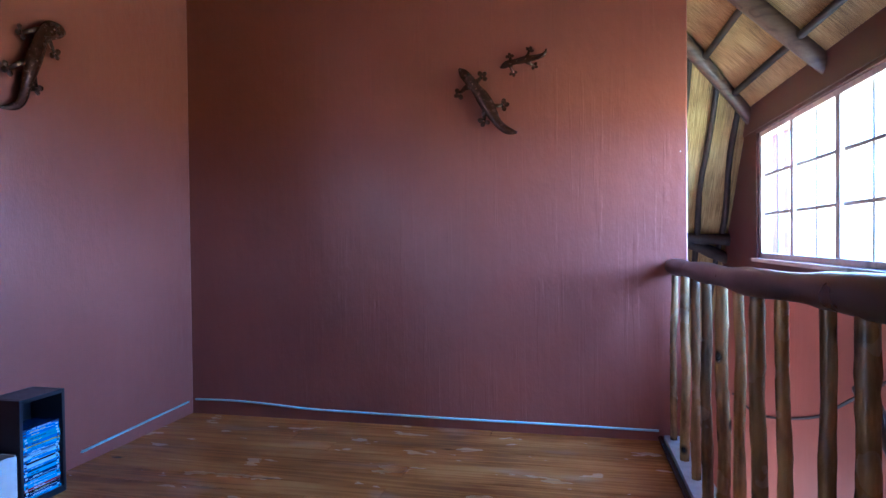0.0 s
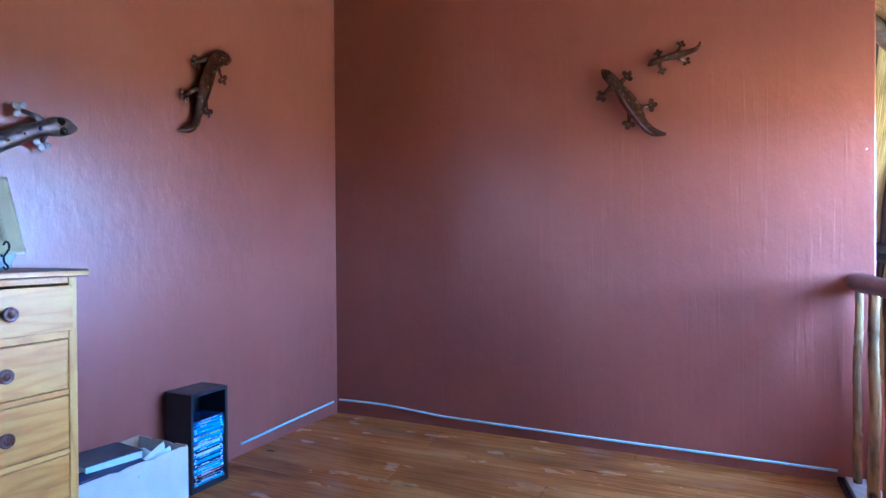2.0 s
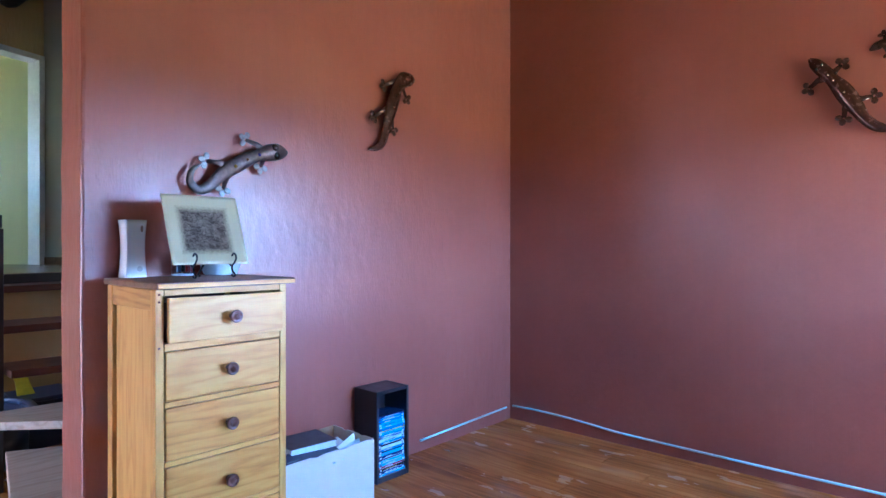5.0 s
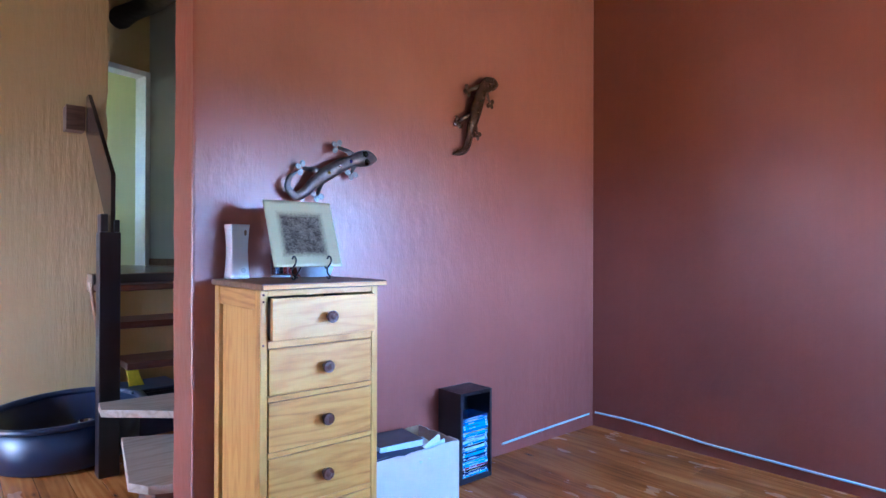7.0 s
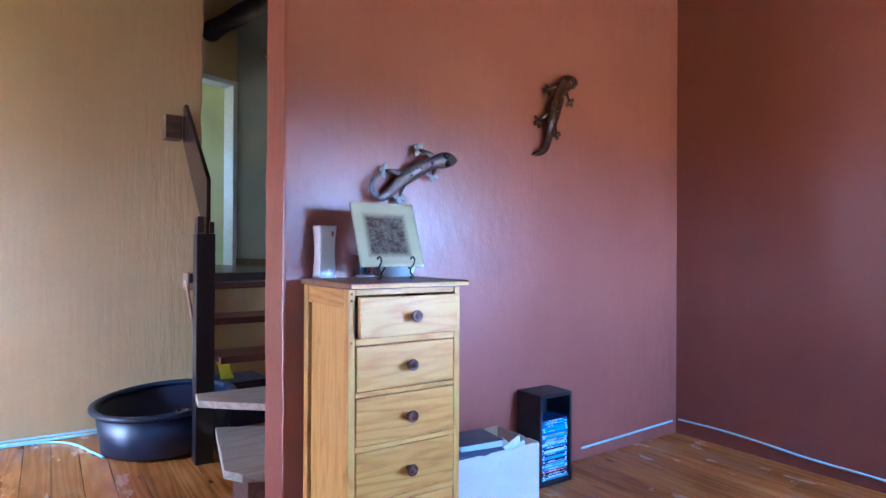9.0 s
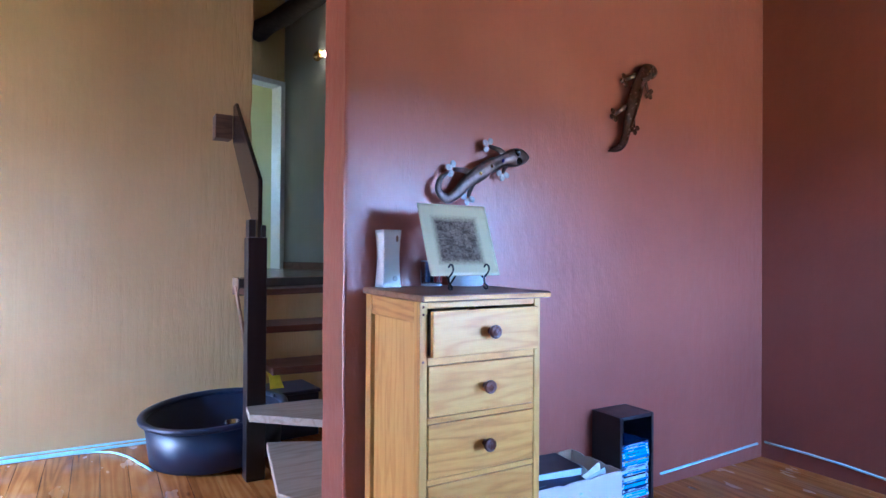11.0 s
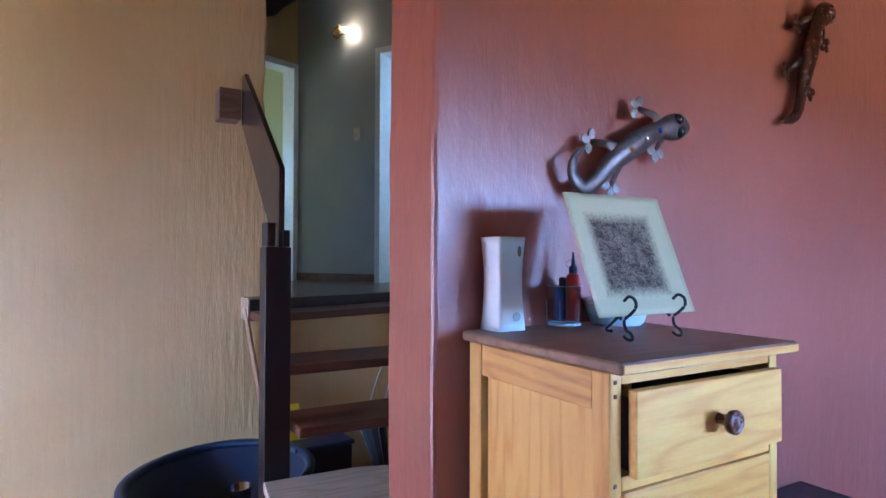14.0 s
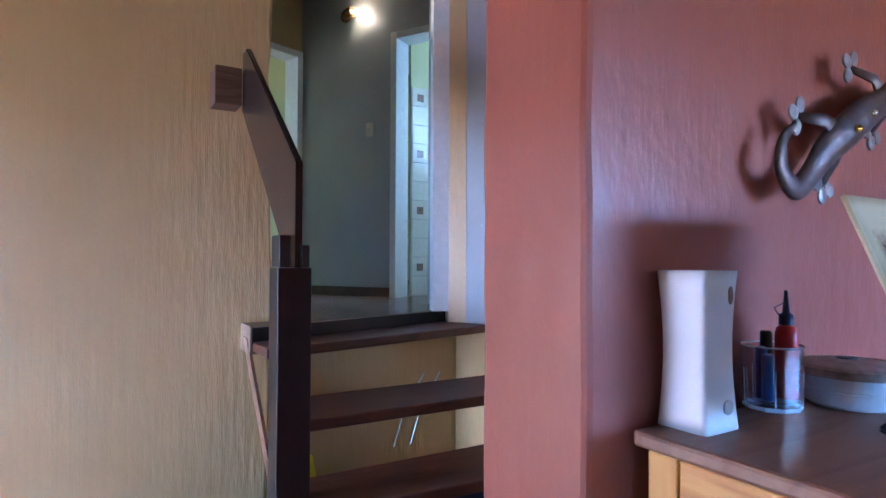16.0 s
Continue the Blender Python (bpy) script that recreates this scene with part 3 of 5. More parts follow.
for i, x in enumerate([1.36, 1.12, 0.88, 0.62, 0.34, 0.05, -0.25, -0.6]):
    z = on_roof(x, 0.035)
    end = HIPY - (z - EAVE) / HT
    solo("roof_lath", log((x, -3.0, z), (x, end, z), 0.024, 0.022, 8, 18, 0.012), M_BATTEN, "dark thin roof lath under the thatch", "roof lath", "laths under the thatch", True)
for y in (2.3, 3.72, 0.9, -0.5, -1.9):
    solo("rafter", log((XW + 0.06, y, on_roof(XW, 0.10)), (RX + 0.3, y, on_roof(RX + 0.3, 0.12)), 0.055, 0.06, 12, 18, 0.012), M_RAFTER, "thick gum-pole rafter under the thatch roof", "rafter", "rafters", True)
solo("hip_rafter", log((XW + 0.05, HIPY + 0.01, EAVE - 0.10), (0.3, HIPY - 1.2 / HT, EAVE + 1.1), 0.05, 0.055, 12, 14, 0.01), M_RAFTER, "pale gum-pole hip rafter between two thatch slopes", "rafter", "rafters", True)
for x in (1.42, 1.24, 1.02, 0.8, 0.55):
    y1, y0 = 6.3, HIPY - (XW - x) * SLOPE / HT
    z = lambda y: EAVE - (y - HIPY) * HT
    solo("roof_lath", log((x, y1 - 0.03, z(y1)), (x, y0 - 0.03, z(y0)), 0.026, 0.022, 8, 14, 0.02), M_BATTEN, "dark thin roof lath under the thatch", "roof lath", "laths under the thatch", True)

for p, q in (((0.30, 5.46, 1.50), (XW + 0.04, 5.84, 0.98)), ((0.25, 5.66, 1.20), (XW + 0.04, 5.72, 1.16))):
    solo("eave_pole", log(p, q, 0.055, 0.05, 12, 14, 0.012), M_BATTEN, "dark gum pole under the hipped thatch eave", "roof pole", "poles under the eave", True)

# ---- stair alcove and upper hall ----
structure("wall_alcove", cuboid(-5.2, 2.25, HALL + 0.001, XL - 0.262, 2.45, 6.0), M_HALL)
structure("wall_alcove_lower", cuboid(-5.2, 2.25, -0.25, XL - 0.262, 2.45, HALL), M_YELLOW)
# unseen wall, added to keep the sun from leaking in under the hall
structure("wall_foundation", cuboid(-5.4, -3.2, -2.9, -5.0, 4.4, 0.97), M_YELLOW)
structure("wall_outer", cuboid(-5.0, 2.45, -2.9, -0.0, 4.4, -0.26), M_YELLOW)
structure("wall_under_hall", prism([(-5.02, 2.25), (-5.0, 0.8), (-4.62, 0.8), (-4.85, 2.25)], -0.02, HALL - 0.121), M_YELLOW)
U = Vector((0.86, 0.51, 0)).normalized()      # along the slanted hall wall
PA, PB = Vector((-6.72, 1.86, 0)), Vector((-5.93, 2.33, 0))
N = Vector((U.y, -U.x, 0))                    # into the hall


def wall_run(p, q, z0, z1, back, name, material):
    d = (q - p).normalized()
    n = Vector((-d.y, d.x, 0)) * back
    return structure(name, prism([(v.x, v.y) for v in (p, q, q + n, p + n)] if back > 0 else [(v.x, v.y) for v in (q, p, p + n, q + n)], z0, z1), material)


structure("floor_hall", prism([(-4.41, 0.93), (-4.80, 2.24), (-4.9, 4.2), (-9.4, 4.2), (-9.4, -1.0), (-4.86, -1.0), (-4.86, 0.93)], HALL - 0.12, HALL), M_HALLFLOOR)
wall_run(PA, PB, HALL, 4.6, 0.14, "wall_hall", M_HALL)
wall_run(PB, PB + U * 0.8, HALL + 2.06, 4.6, 0.14, "wall_hall_over_door", M_HALL)
PC = PB + U * 0.8
wall_run(PC, PC + U * 0.25, HALL, 4.6, 0.14, "wall_hall_east", M_HALL)
D = Vector((0.33, -0.944, 0))
wall_run(PA + D * 0.84, PA, HALL + 2.06, 4.6, 0.14, "wall_hall_west_over_door", M_YELLOW)
wall_run(PA + D * 3.0, PA + D * 0.84, HALL, 4.6, 0.14, "wall_hall_west", M_YELLOW)
structure("ceiling_hall", cuboid(-9.4, -1.0, 4.6, -4.6, 4.4, 4.7), M_HALL)
bm = cuboid(-9.5, -1.0, HALL, -9.3, -0.35, 4.6)
cuboid(-9.5, 0.95, HALL, -9.3, 4.2, 4.6, 0, bm)
cuboid(-9.5, -0.35, HALL, -9.3, 0.95, 2.0, 0, bm)
cuboid(-9.5, -0.35, 3.05, -9.3, 0.95, 4.6, 0, bm)
structure("wall_room_west", bm, M_LIME)
structure("wall_room_north", cuboid(-9.3, 4.2, HALL, -4.7, 4.4, 4.6), M_LIME)
wall_run(PA - U * 2.9, PA, HALL, 4.6, 0.14, "wall_between_rooms", M_LIME)
structure("wall_room_east", cuboid(-4.9, 2.452, HALL + 0.001, -4.7, 4.2, 4.6), M_LIME)
structure("wall_room_south", cuboid(-9.3, -1.2, HALL, -4.85, -1.0, 4.6), M_LIME)


def door_frame(name, p, d, width, into, leaf):
    """A white-painted frame round an opening that starts at p and runs along d."""
    f = thing(name, "", "", kind="structure", at=(p.x, p.y, HALL), rz=math.degrees(math.atan2(d.y, d.x)))
    s = into
    part("jamb", cuboid(0, -0.16 if s > 0 else -0.02, 0, 0.055, 0.02 if s > 0 else 0.16, 2.06, 0.004), M_WHITE, f)
    part("jamb", cuboid(width - 0.055, -0.16 if s > 0 else -0.02, 0, width, 0.02 if s > 0 else 0.16, 2.06, 0.004), M_WHITE, f)
    part("head", cuboid(0.056, -0.16 if s > 0 else -0.02, 2.005, width - 0.056, 0.02 if s > 0 else 0.16, 2.06, 0.004), M_WHITE, f)
    return f


fA = door_frame("door_1", PA, D, 0.84, 1, None)
fB = door_frame("door_2", PB, U, 0.80, -1, None)
tagged(structure("skirting_hall", cuboid(0.02, -0.018, HALL, (PB - PA).length - 0.005, -0.002, HALL + 0.075, 0.003), M_SKIRT))
bpy.data.objects["skirting_hall"].matrix_world = pose(PA.x, PA.y, 0, 0, 0, math.degrees(math.atan2(U.y, U.x)))
# white jamb and ochre return at the side of the hall opening
structure("jamb_hall_opening", prism([(-4.84, 2.06), (-4.70, 2.00), (-4.66, 2.08), (-4.80, 2.14)], HALL, 4.6), M_WHITE)
structure("wall_hall_return", prism([(-4.82, 2.141), (-4.66, 2.081), (-4.57, 2.14), (-4.78, 2.248)], HALL - 0.06, 4.6), M_YELLOW)
structure("trim_post", prism([(-4.77, 2.248), (-4.568, 2.142), (-4.42, 2.20), (-4.42, 2.249)], HALL - 0.06, 4.6), M_HALL)
# open white door leaf seen edge-on in the first doorway
leaf = thing("door_leaf", "open white painted interior door with a dark handle", "door", at=(PA.x - 0.13, PA.y - 0.075, HALL), rz=168)
part("panel", cuboid(0, -0.02, 0.01, 0.76, 0.02, 2.0, 0.003), M_WHITE, leaf)
part("handle", cuboid(0.08, -0.05, 0.98, 0.11, 0.05, 1.12, 0.006), M_IRON, leaf, "black handle plate")

# bathroom wall tiles beyond the second door
TP = PB + U * 0.058 - N * 0.163
tw = thing("tiled_wall", "", "", kind="structure", at=(TP.x, TP.y, HALL), rz=math.degrees(math.atan2(U.y, U.x)) + 242)
part("grout", cuboid(-2.0, -0.02, 0, -0.02, -0.004, 1.68), M_GROUT, tw)
part("upper_wall", cuboid(-2.0, -0.02, 1.681, -0.02, -0.002, 2.5), M_LIME, tw)
bm = bmesh.new()
for k in range(24):
    cuboid(-2.3 + k * 0.095, -0.9, 2.1, -2.3 + k * 0.095 + 0.09, 0.001, 2.115, 0.003, bm)
    cuboid(-2.3 + k * 0.095, 0.001, 2.1, -2.3 + k * 0.095 + 0.09, 1.6, 2.115, 0.003, bm)
bc = structure("ceiling_bathroom", bm, M_WHITE)
bc.matrix_world = tw.matrix_world.copy()
TS = 0.152
bm0 = cuboid(0.002, 0, 0.002, TS - 0.002, 0.006, TS - 0.002, 0.0015)
me = bpy.data.meshes.new("tile")
bm0.to_mesh(me)
bm0.free()
me.materials.append(M_TILE)
for i in range(9):
    for k in range(11):
        t = new("tile", me)
        t.parent = tw
        t.matrix_basis = pose(-0.03 - (i + 1) * TS, -0.004, 0.01 + k * TS)
        if (k + (i % 2)) % 3 == 1:
            part("tile_motif", cuboid(-0.03 - (i + 1) * TS + 0.045, 0.0021, 0.05 + k * TS, -0.03 - (i + 1) * TS + 0.105, 0.0035, 0.11 + k * TS), M_TILEDECO, tw)

# hall spot lamp on its bracket, with the warm bulb that is lit
LAMP = Vector((-6.15, 2.075, 3.345))
lamp = thing("wall_spotlight", "small brass wall spotlight with a lit warm bulb", "wall lamp", at=tuple(LAMP), rz=30.7)
part("back_plate", lathe([(0, 0.0), (0.045, 0.0), (0.045, 0.02), (0.02, 0.03), (0, 0.03)], 20), M_BRASS, lamp).matrix_basis = pose(-0.12, 0.105, 0.02, 90, 0, 0)
part("arm", tube([(-0.12, 0.08, 0.02), (-0.07, 0.03, 0.03), (-0.02, 0.0, 0.01)], 0.009, 8), M_BRASS, lamp)
part("shade", lathe([(0.012, -0.07), (0.03, -0.06), (0.042, -0.02), (0.046, 0.035), (0.043, 0.035), (0.038, -0.02), (0.0, -0.055)], 20), M_BRASS, lamp, smooth=True).matrix_basis = pose(-0.03, 0.02, 0.005, 0, 80, 0)
M_BULB, _nt, _b = mat("lit_bulb")
_b.inputs["Emission Color"].default_value, _b.inputs["Emission Strength"].default_value = (1.0, 0.66, 0.30, 1), 2.6
part("bulb", lathe([(0, -0.025), (0.016, -0.018), (0.023, 0.0), (0.016, 0.018), (0, 0.025)], 16), M_BULB, lamp, "glowing warm bulb", True).matrix_basis = pose(0.045, 0.02, 0.0)
solo("hall_beam", log((-6.66, 1.50, 3.60), (-6.02, 2.12, 4.0), 0.10, 0.10, 12, 10, 0.01), M_BATTEN, "dark roof pole above the hall door", "roof pole", smooth=True)
sw = solo("light_switch", cuboid(-0.035, -0.012, -0.055, 0.035, 0.0, 0.055, 0.004), M_SWITCH, "ivory plastic light switch on the hall wall", "light switch", at=pose(-6.1, 2.225, 2.42, 0, 0, 30.7))
part("rocker", cuboid(-0.008, -0.018, -0.014, 0.008, -0.0125, 0.014, 0.002), M_SWITCH, sw)

# ---- stairs ----
stair = thing("staircase", "open wooden winder staircase with stained treads up to the hall", "staircase")


def tread(points, z, material, label=""):
    part("tread", prism(points, z - 0.042, z, 0.006), material, stair, label)


tread([(-2.84, 0.80), (-2.74, 0.86), (-2.70, 0.945), (-2.70, 1.7), (-3.2, 1.7), (-3.58, 0.93)], 0.21, M_GREYTREAD, "worn grey lowest winder tread")
tread([(-3.40, 0.795), (-3.10, 1.12), (-2.72, 1.75), (-2.72, 2.2), (-3.2, 2.2), (-3.55, 1.2), (-3.57, 0.815)], 0.425, M_GREYTREAD, "worn grey second winder tread")
tread([(-3.50, 0.94), (-3.44, 2.24), (-3.80, 2.24), (-3.80, 0.94)], 0.635, M_TREAD)
tread([(-3.80, 0.94), (-3.80, 2.24), (-4.16, 2.24), (-4.16, 0.94)], 0.83, M_TREAD)
tread([(-4.17, 0.94), (-4.47, 2.24), (-4.80, 2.24), (-4.50, 0.94)], 1.03, M_TREAD, "stained top tread under the hall floor")
part("riser", prism([(-2.90, 0.86), (-2.78, 0.90), (-2.73, 0.98), (-2.73, 1.6), (-2.76, 1.6), (-2.77, 0.99), (-2.92, 0.89)], 0.0, 0.167), M_TREAD, stair, "chipped reddish riser board")
part("landing_edge", prism([(-4.40, 0.935), (-4.79, 2.24), (-4.82, 2.24), (-4.43, 0.935)], HALL - 0.075, HALL - 0.004), M_DARKWOOD, stair, "dark landing edge board")
bm = bmesh.new()
sq = [(-4.54, 1.04), (-4.47, 1.04), (-3.66, 0.16), (-3.74, 0.16)]
sa, sb = [bm.verts.new((x, 0.926, z)) for x, z in sq], [bm.verts.new((x, 0.939, z)) for x, z in sq]
bm.faces.new(sa), bm.faces.new(list(reversed(sb)))
for i in range(4):
    bm.faces.new((sa[(i + 1) % 4], sa[i], sb[i], sb[(i + 1) % 4]))
bmesh.ops.recalc_face_normals(bm, faces=list(bm.faces))
part("stringer", bm, M_TOP, stair, "brown sloping stringer board")
bm = cuboid(-3.68, 0.82, 0, -3.58, 0.925, 1.36, 0.004)
part("newel_post", bm, M_DARKWOOD, stair, "black-brown newel post")
part("newel_cap", prism([(-3.675, 0.825), (-3.585, 0.825), (-3.585, 0.862), (-3.675, 0.862)], 1.361, 1.46, 0.004), M_DARKWOOD, stair)
part("newel_cap", prism([(-3.675, 0.893), (-3.585, 0.893), (-3.585, 0.92), (-3.675, 0.92)], 1.361, 1.43, 0.004), M_DARKWOOD, stair)
bm = bmesh.new()
prof = [(-4.50, 2.30), (-4.42, 2.30), (-3.60, 1.69), (-3.60, 1.34), (-3.66, 1.34), (-4.50, 2.04)]
va = [bm.verts.new((x, 0.878 + 0.03 * (-3.6 - x), z)) for x, z in prof]
vb = [bm.verts.new((x, 0.901 + 0.03 * (-3.6 - x), z)) for x, z in prof]
bm.faces.new(va), bm.faces.new(list(reversed(vb)))
for i in range(6):
    bm.faces.new((va[(i + 1) % 6], va[i], vb[i], vb[(i + 1) % 6]))
bmesh.ops.recalc_face_normals(bm, faces=list(bm.faces))
bmesh.ops.bevel(bm, geom=list(bm.edges), offset=0.004, segments=2, affect="EDGES")
part("handrail_board", bm, M_BOARD, stair, "wide dark varnished handrail board")
part("handrail_block", cuboid(-4.602, 0.785, 2.06, -4.47, 0.898, 2.225, 0.004), M_BLOCK, stair, "rough dark timber block fixing the handrail to the wall")

# ---- gallery railing ----
rail = thing("gallery_railing", "rustic gum-pole railing with dark log handrail along the gallery edge", "railing")
random.seed(5)
pts = smooth_line([(0.725, YF - 0.002, 1.018), (0.728, 3.0, 1.028), (0.715, 2.2, 1.04), (0.73, 1.4, 1.065), (0.72, 0.4, 1.07), (0.725, -0.8, 1.06), (0.72, -2.99, 1.06)], 10)
part("handrail", tube(pts, [0.043 + 0.004 * math.sin(k * 0.7) + random.uniform(-0.0015, 0.0015) for k in range(len(pts))], 16, wobble=0.03), M_RAIL, rail, "dark varnished log handrail", True)
YS = [3.69, 3.37, 3.13, 2.89, 2.61, 2.39, 2.17, 1.955, 1.65, 1.466] + [1.466 - 0.235 * k for k in range(1, 18)]
for k, y in enumerate(YS):
    r = (0.021, 0.025, 0.024, 0.026, 0.027, 0.022, 0.027, 0.022, 0.021, 0.026)[k % 10]
    part("baluster", log((0.725 + random.uniform(-0.01, 0.01), y, 0.034), (0.725, y, 1.045), r * 0.95, r * 0.82, 12, 30, 0.005, knots=0.1), M_POLE, rail, smooth=True)
part("kerb_board", cuboid(0.675, -2.99, 0.001, 0.80, YF - 0.003, 0.034, 0.004), M_KERB, rail, "pale worn kerb board")
solo("floor_cable", tube([(0.655, YF - 0.01, 0.016)] + [(0.655 + 0.002 * math.sin(k), 3.6 - k * 0.3, 0.016) for k in range(20)], 0.015, 10), M_CABLE, "black cable cover along the gallery edge", "cable", smooth=True)
solo("stair_pole", log((1.2, 2.6, 0.62), (1.2, 0.6, -0.6), 0.035, 0.035, 10), M_RAIL, "dark log handrail of the stair going down", "handrail", smooth=True)

# ---- chest of drawers ----
chest = thing("chest_of_drawers", "tall pale pine chest of drawers with dark knobs, top drawer ajar", "chest of drawers")
DX0, DX1, DY0, DY1, DZ = -2.385, -1.93, 1.022, 1.532, 1.118
part("top", cuboid(-2.405, 1.014, DZ, -1.897, 1.556, 1.142, 0.006), M_TOP, chest, "worn brown pine top with rounded edge")
part("top_edge", cuboid(-1.8965, 1.019, DZ + 0.003, -1.8935, 1.551, 1.137, 0.001), M_PINE_Y, chest)
for y0, y1 in ((DY0, DY0 + 0.03), (DY1 - 0.03, DY1)):
    part("front_stile", cuboid(DX1 - 0.045, y0, 0, DX1, y1, DZ - 0.001, 0.004), M_PINE_Z, chest)
    part("back_stile", cuboid(DX0, y0, 0, DX0 + 0.05, y1, DZ - 0.001, 0.004), M_PINE_Z, chest)
for y0, y1 in ((DY0 + 0.002, DY0 + 0.026), (DY1 - 0.026, DY1 - 0.002)):
    part("side_rail", cuboid(DX0 + 0.0505, y0, DZ - 0.075, DX1 - 0.0455, y1, DZ - 0.002, 0.003), M_PINE_X, chest)
    part("side_rail", cuboid(DX0 + 0.0505, y0, 0.05, DX1 - 0.0455, y1, 0.13, 0.003), M_PINE_X, chest)
part("side_panel", cuboid(DX0 + 0.064, DY0 + 0.012, 0.131, DX1 - 0.046, DY0 + 0.018, DZ - 0.076), M_PINE_Z, chest)
part("side_panel", cuboid(DX0 + 0.051, DY1 - 0.018, 0.131, DX1 - 0.046, DY1 - 0.012, DZ - 0.076), M_PINE_Z, chest)
part("back_board", cuboid(DX0 + 0.004, DY0 + 0.031, 0.06, DX0 + 0.012, DY1 - 0.031, DZ - 0.002), M_GAP, chest)
part("carcass_rail", cuboid(DX1 - 0.04, DY0 + 0.0305, 1.094, DX1 - 0.002, DY1 - 0.0305, DZ - 0.001, 0.002), M_PINE_Y, chest)
ROWS_Z = [(0.931, 1.090), (0.729, 0.903), (0.523, 0.708), (0.308, 0.503), (0.085, 0.288)]
for i, (z0, z1) in enumerate(ROWS_Z):
    out = 0.03 if i == 0 else 0.002
    d = part("drawer", cuboid(DX1 - 0.02 + out, DY0 + 0.034, z0 + 0.002, DX1 + out, DY1 - 0.034, z1 - 0.002, 0.003), M_PINE_Y, chest)
    part("drawer_side", cuboid(DX0 + 0.06 + out, DY0 + 0.04, z0 + 0.01, DX1 - 0.0205 + out, DY0 + 0.05, z1 - 0.02), M_GAP, d)
    part("drawer_side", cuboid(DX0 + 0.06 + out, DY1 - 0.05, z0 + 0.01, DX1 - 0.0205 + out, DY1 - 0.04, z1 - 0.02), M_GAP, d)
    part("drawer_base", cuboid(DX0 + 0.06 + out, DY0 + 0.0505, z0 + 0.012, DX1 - 0.0205 + out, DY1 - 0.0505, z0 + 0.02), M_GAP, d)
    k = part("knob", lathe([(0.011, 0.0), (0.010, 0.012), (0.013, 0.02), (0.022, 0.027), (0.0235, 0.034), (0.0225, 0.039), (0.018, 0.041), (0.0165, 0.0395), (0.010, 0.041), (0.009, 0.0435), (0, 0.0445)], 24), M_KNOB, d, "dark turned wooden knob", True)
    k.matrix_basis = pose(DX1 + out, (DY0 + DY1) / 2 + 0.006, (z0 + z1) / 2 + 0.001, 0, 90, 0)
    if i < 4:
        part("carcass_rail", cuboid(DX1 - 0.04, DY0 + 0.0305, ROWS_Z[i + 1][1] + 0.001, DX1 - 0.001, DY1 - 0.0305, z0 - 0.001, 0.002), M_PINE_Y, chest)
part("plinth", cuboid(DX1 - 0.03, DY0 + 0.0305, 0.03, DX1 - 0.003, DY1 - 0.0305, 0.083, 0.002), M_PINE_Y, chest)
for x, y, z in ((DX1 + 0.0002, DY0 + 0.013, 1.10), (DX1 + 0.0002, DY0 + 0.013, 0.917), (DX1 + 0.0002, DY0 + 0.013, 1.075)):
    part("dowel", cuboid(x - 0.003, y - 0.004, z - 0.004, x + 0.001, y + 0.004, z + 0.004, 0.001), M_KNOB, chest)

TOPZ = 1.142
# ---- things on the chest ----
# waisted white router
bm = bmesh.new()
rings = []
for k in range(13):
    t = k / 12
    w = 0.5 * (0.084 - 0.012 * math.sin(math.pi * t))
    ring = []
    for i in range(24):
        a = 2 * math.pi * i / 24
        c, s = math.cos(a), math.sin(a)
        e = 0.2
        ring.append(bm.verts.new((math.copysign(abs(c) ** e, c) * w, math.copysign(abs(s) ** e, s) * w, 0.228 * t)))
    rings.append(ring)
for a, b in zip(rings, rings[1:]):
    for i in range(24):
        bm.faces.new((a[i], a[(i + 1) % 24], b[(i + 1) % 24], b[i]))
bm.faces.new(list(reversed(rings[0]))), bm.faces.new(rings[-1])
router = thing("router", "white plastic waisted router tower on the pine chest", "router", at=(-2.366, 1.108, TOPZ + 0.001), rz=1)
part("body", bm, M_PLASTIC, router, smooth=True)
part("button", lathe([(0, 0), (0.011, 0), (0.011, 0.0015), (0.009, 0.002), (0, 0.002)], 20), M_GREYDOT, router, "grey round button").matrix_basis = pose(0.0402, 0.012, 0.034, 0, 90, 0)
part("logo_mark", lathe([(0, 0), (0.0055, 0), (0.0055, 0.0012), (0, 0.0012)], 14), M_TILEDECO, router, "small dark oval mark").matrix_basis = pose(0.0397, 0.020, 0.193, 0, 90, 0) @ Matrix.Diagonal((2.4, 1, 1, 1))

# tumbler with glue bottle and pens
tum = thing("tumbler", "clear ten-sided drinking glass holding glue and pens", "drinking glass", at=(-2.372, 1.312, TOPZ + 0.001))
part("glass_wall", lathe([(0, 0), (0.040, 0.0), (0.043, 0.004), (0.047, 0.10), (0.0455, 0.102), (0.044, 0.10), (0.0395, 0.016), (0.036, 0.013), (0, 0.013)], 10), M_GLASS, tum)
# rim, foot and facet lines carry the glass highlights as pale colour
part("rim", lathe([(0.0458, 0.1022), (0.0472, 0.1024), (0.0474, 0.1036), (0.0465, 0.1042), (0.0456, 0.1036), (0.0458, 0.1022)], 30), M_GLASSGLINT, tum, "glass rim with its highlight as pale colour", True)
part("foot_ring", lathe([(0.041, -0.0006), (0.0445, 0.001), (0.0452, 0.006), (0.0435, 0.007), (0.041, -0.0006)], 10), M_GLASSGLINT, tum)
for k in range(5):
    a = 0.63 * 2 * k + 0.3
    part("facet_glint", tube([(0.0437 * math.cos(a), 0.0437 * math.sin(a), 0.008), (0.0458 * math.cos(a), 0.0458 * math.sin(a), 0.066)], 0.0009, 5), M_GLASSGLINT, tum)
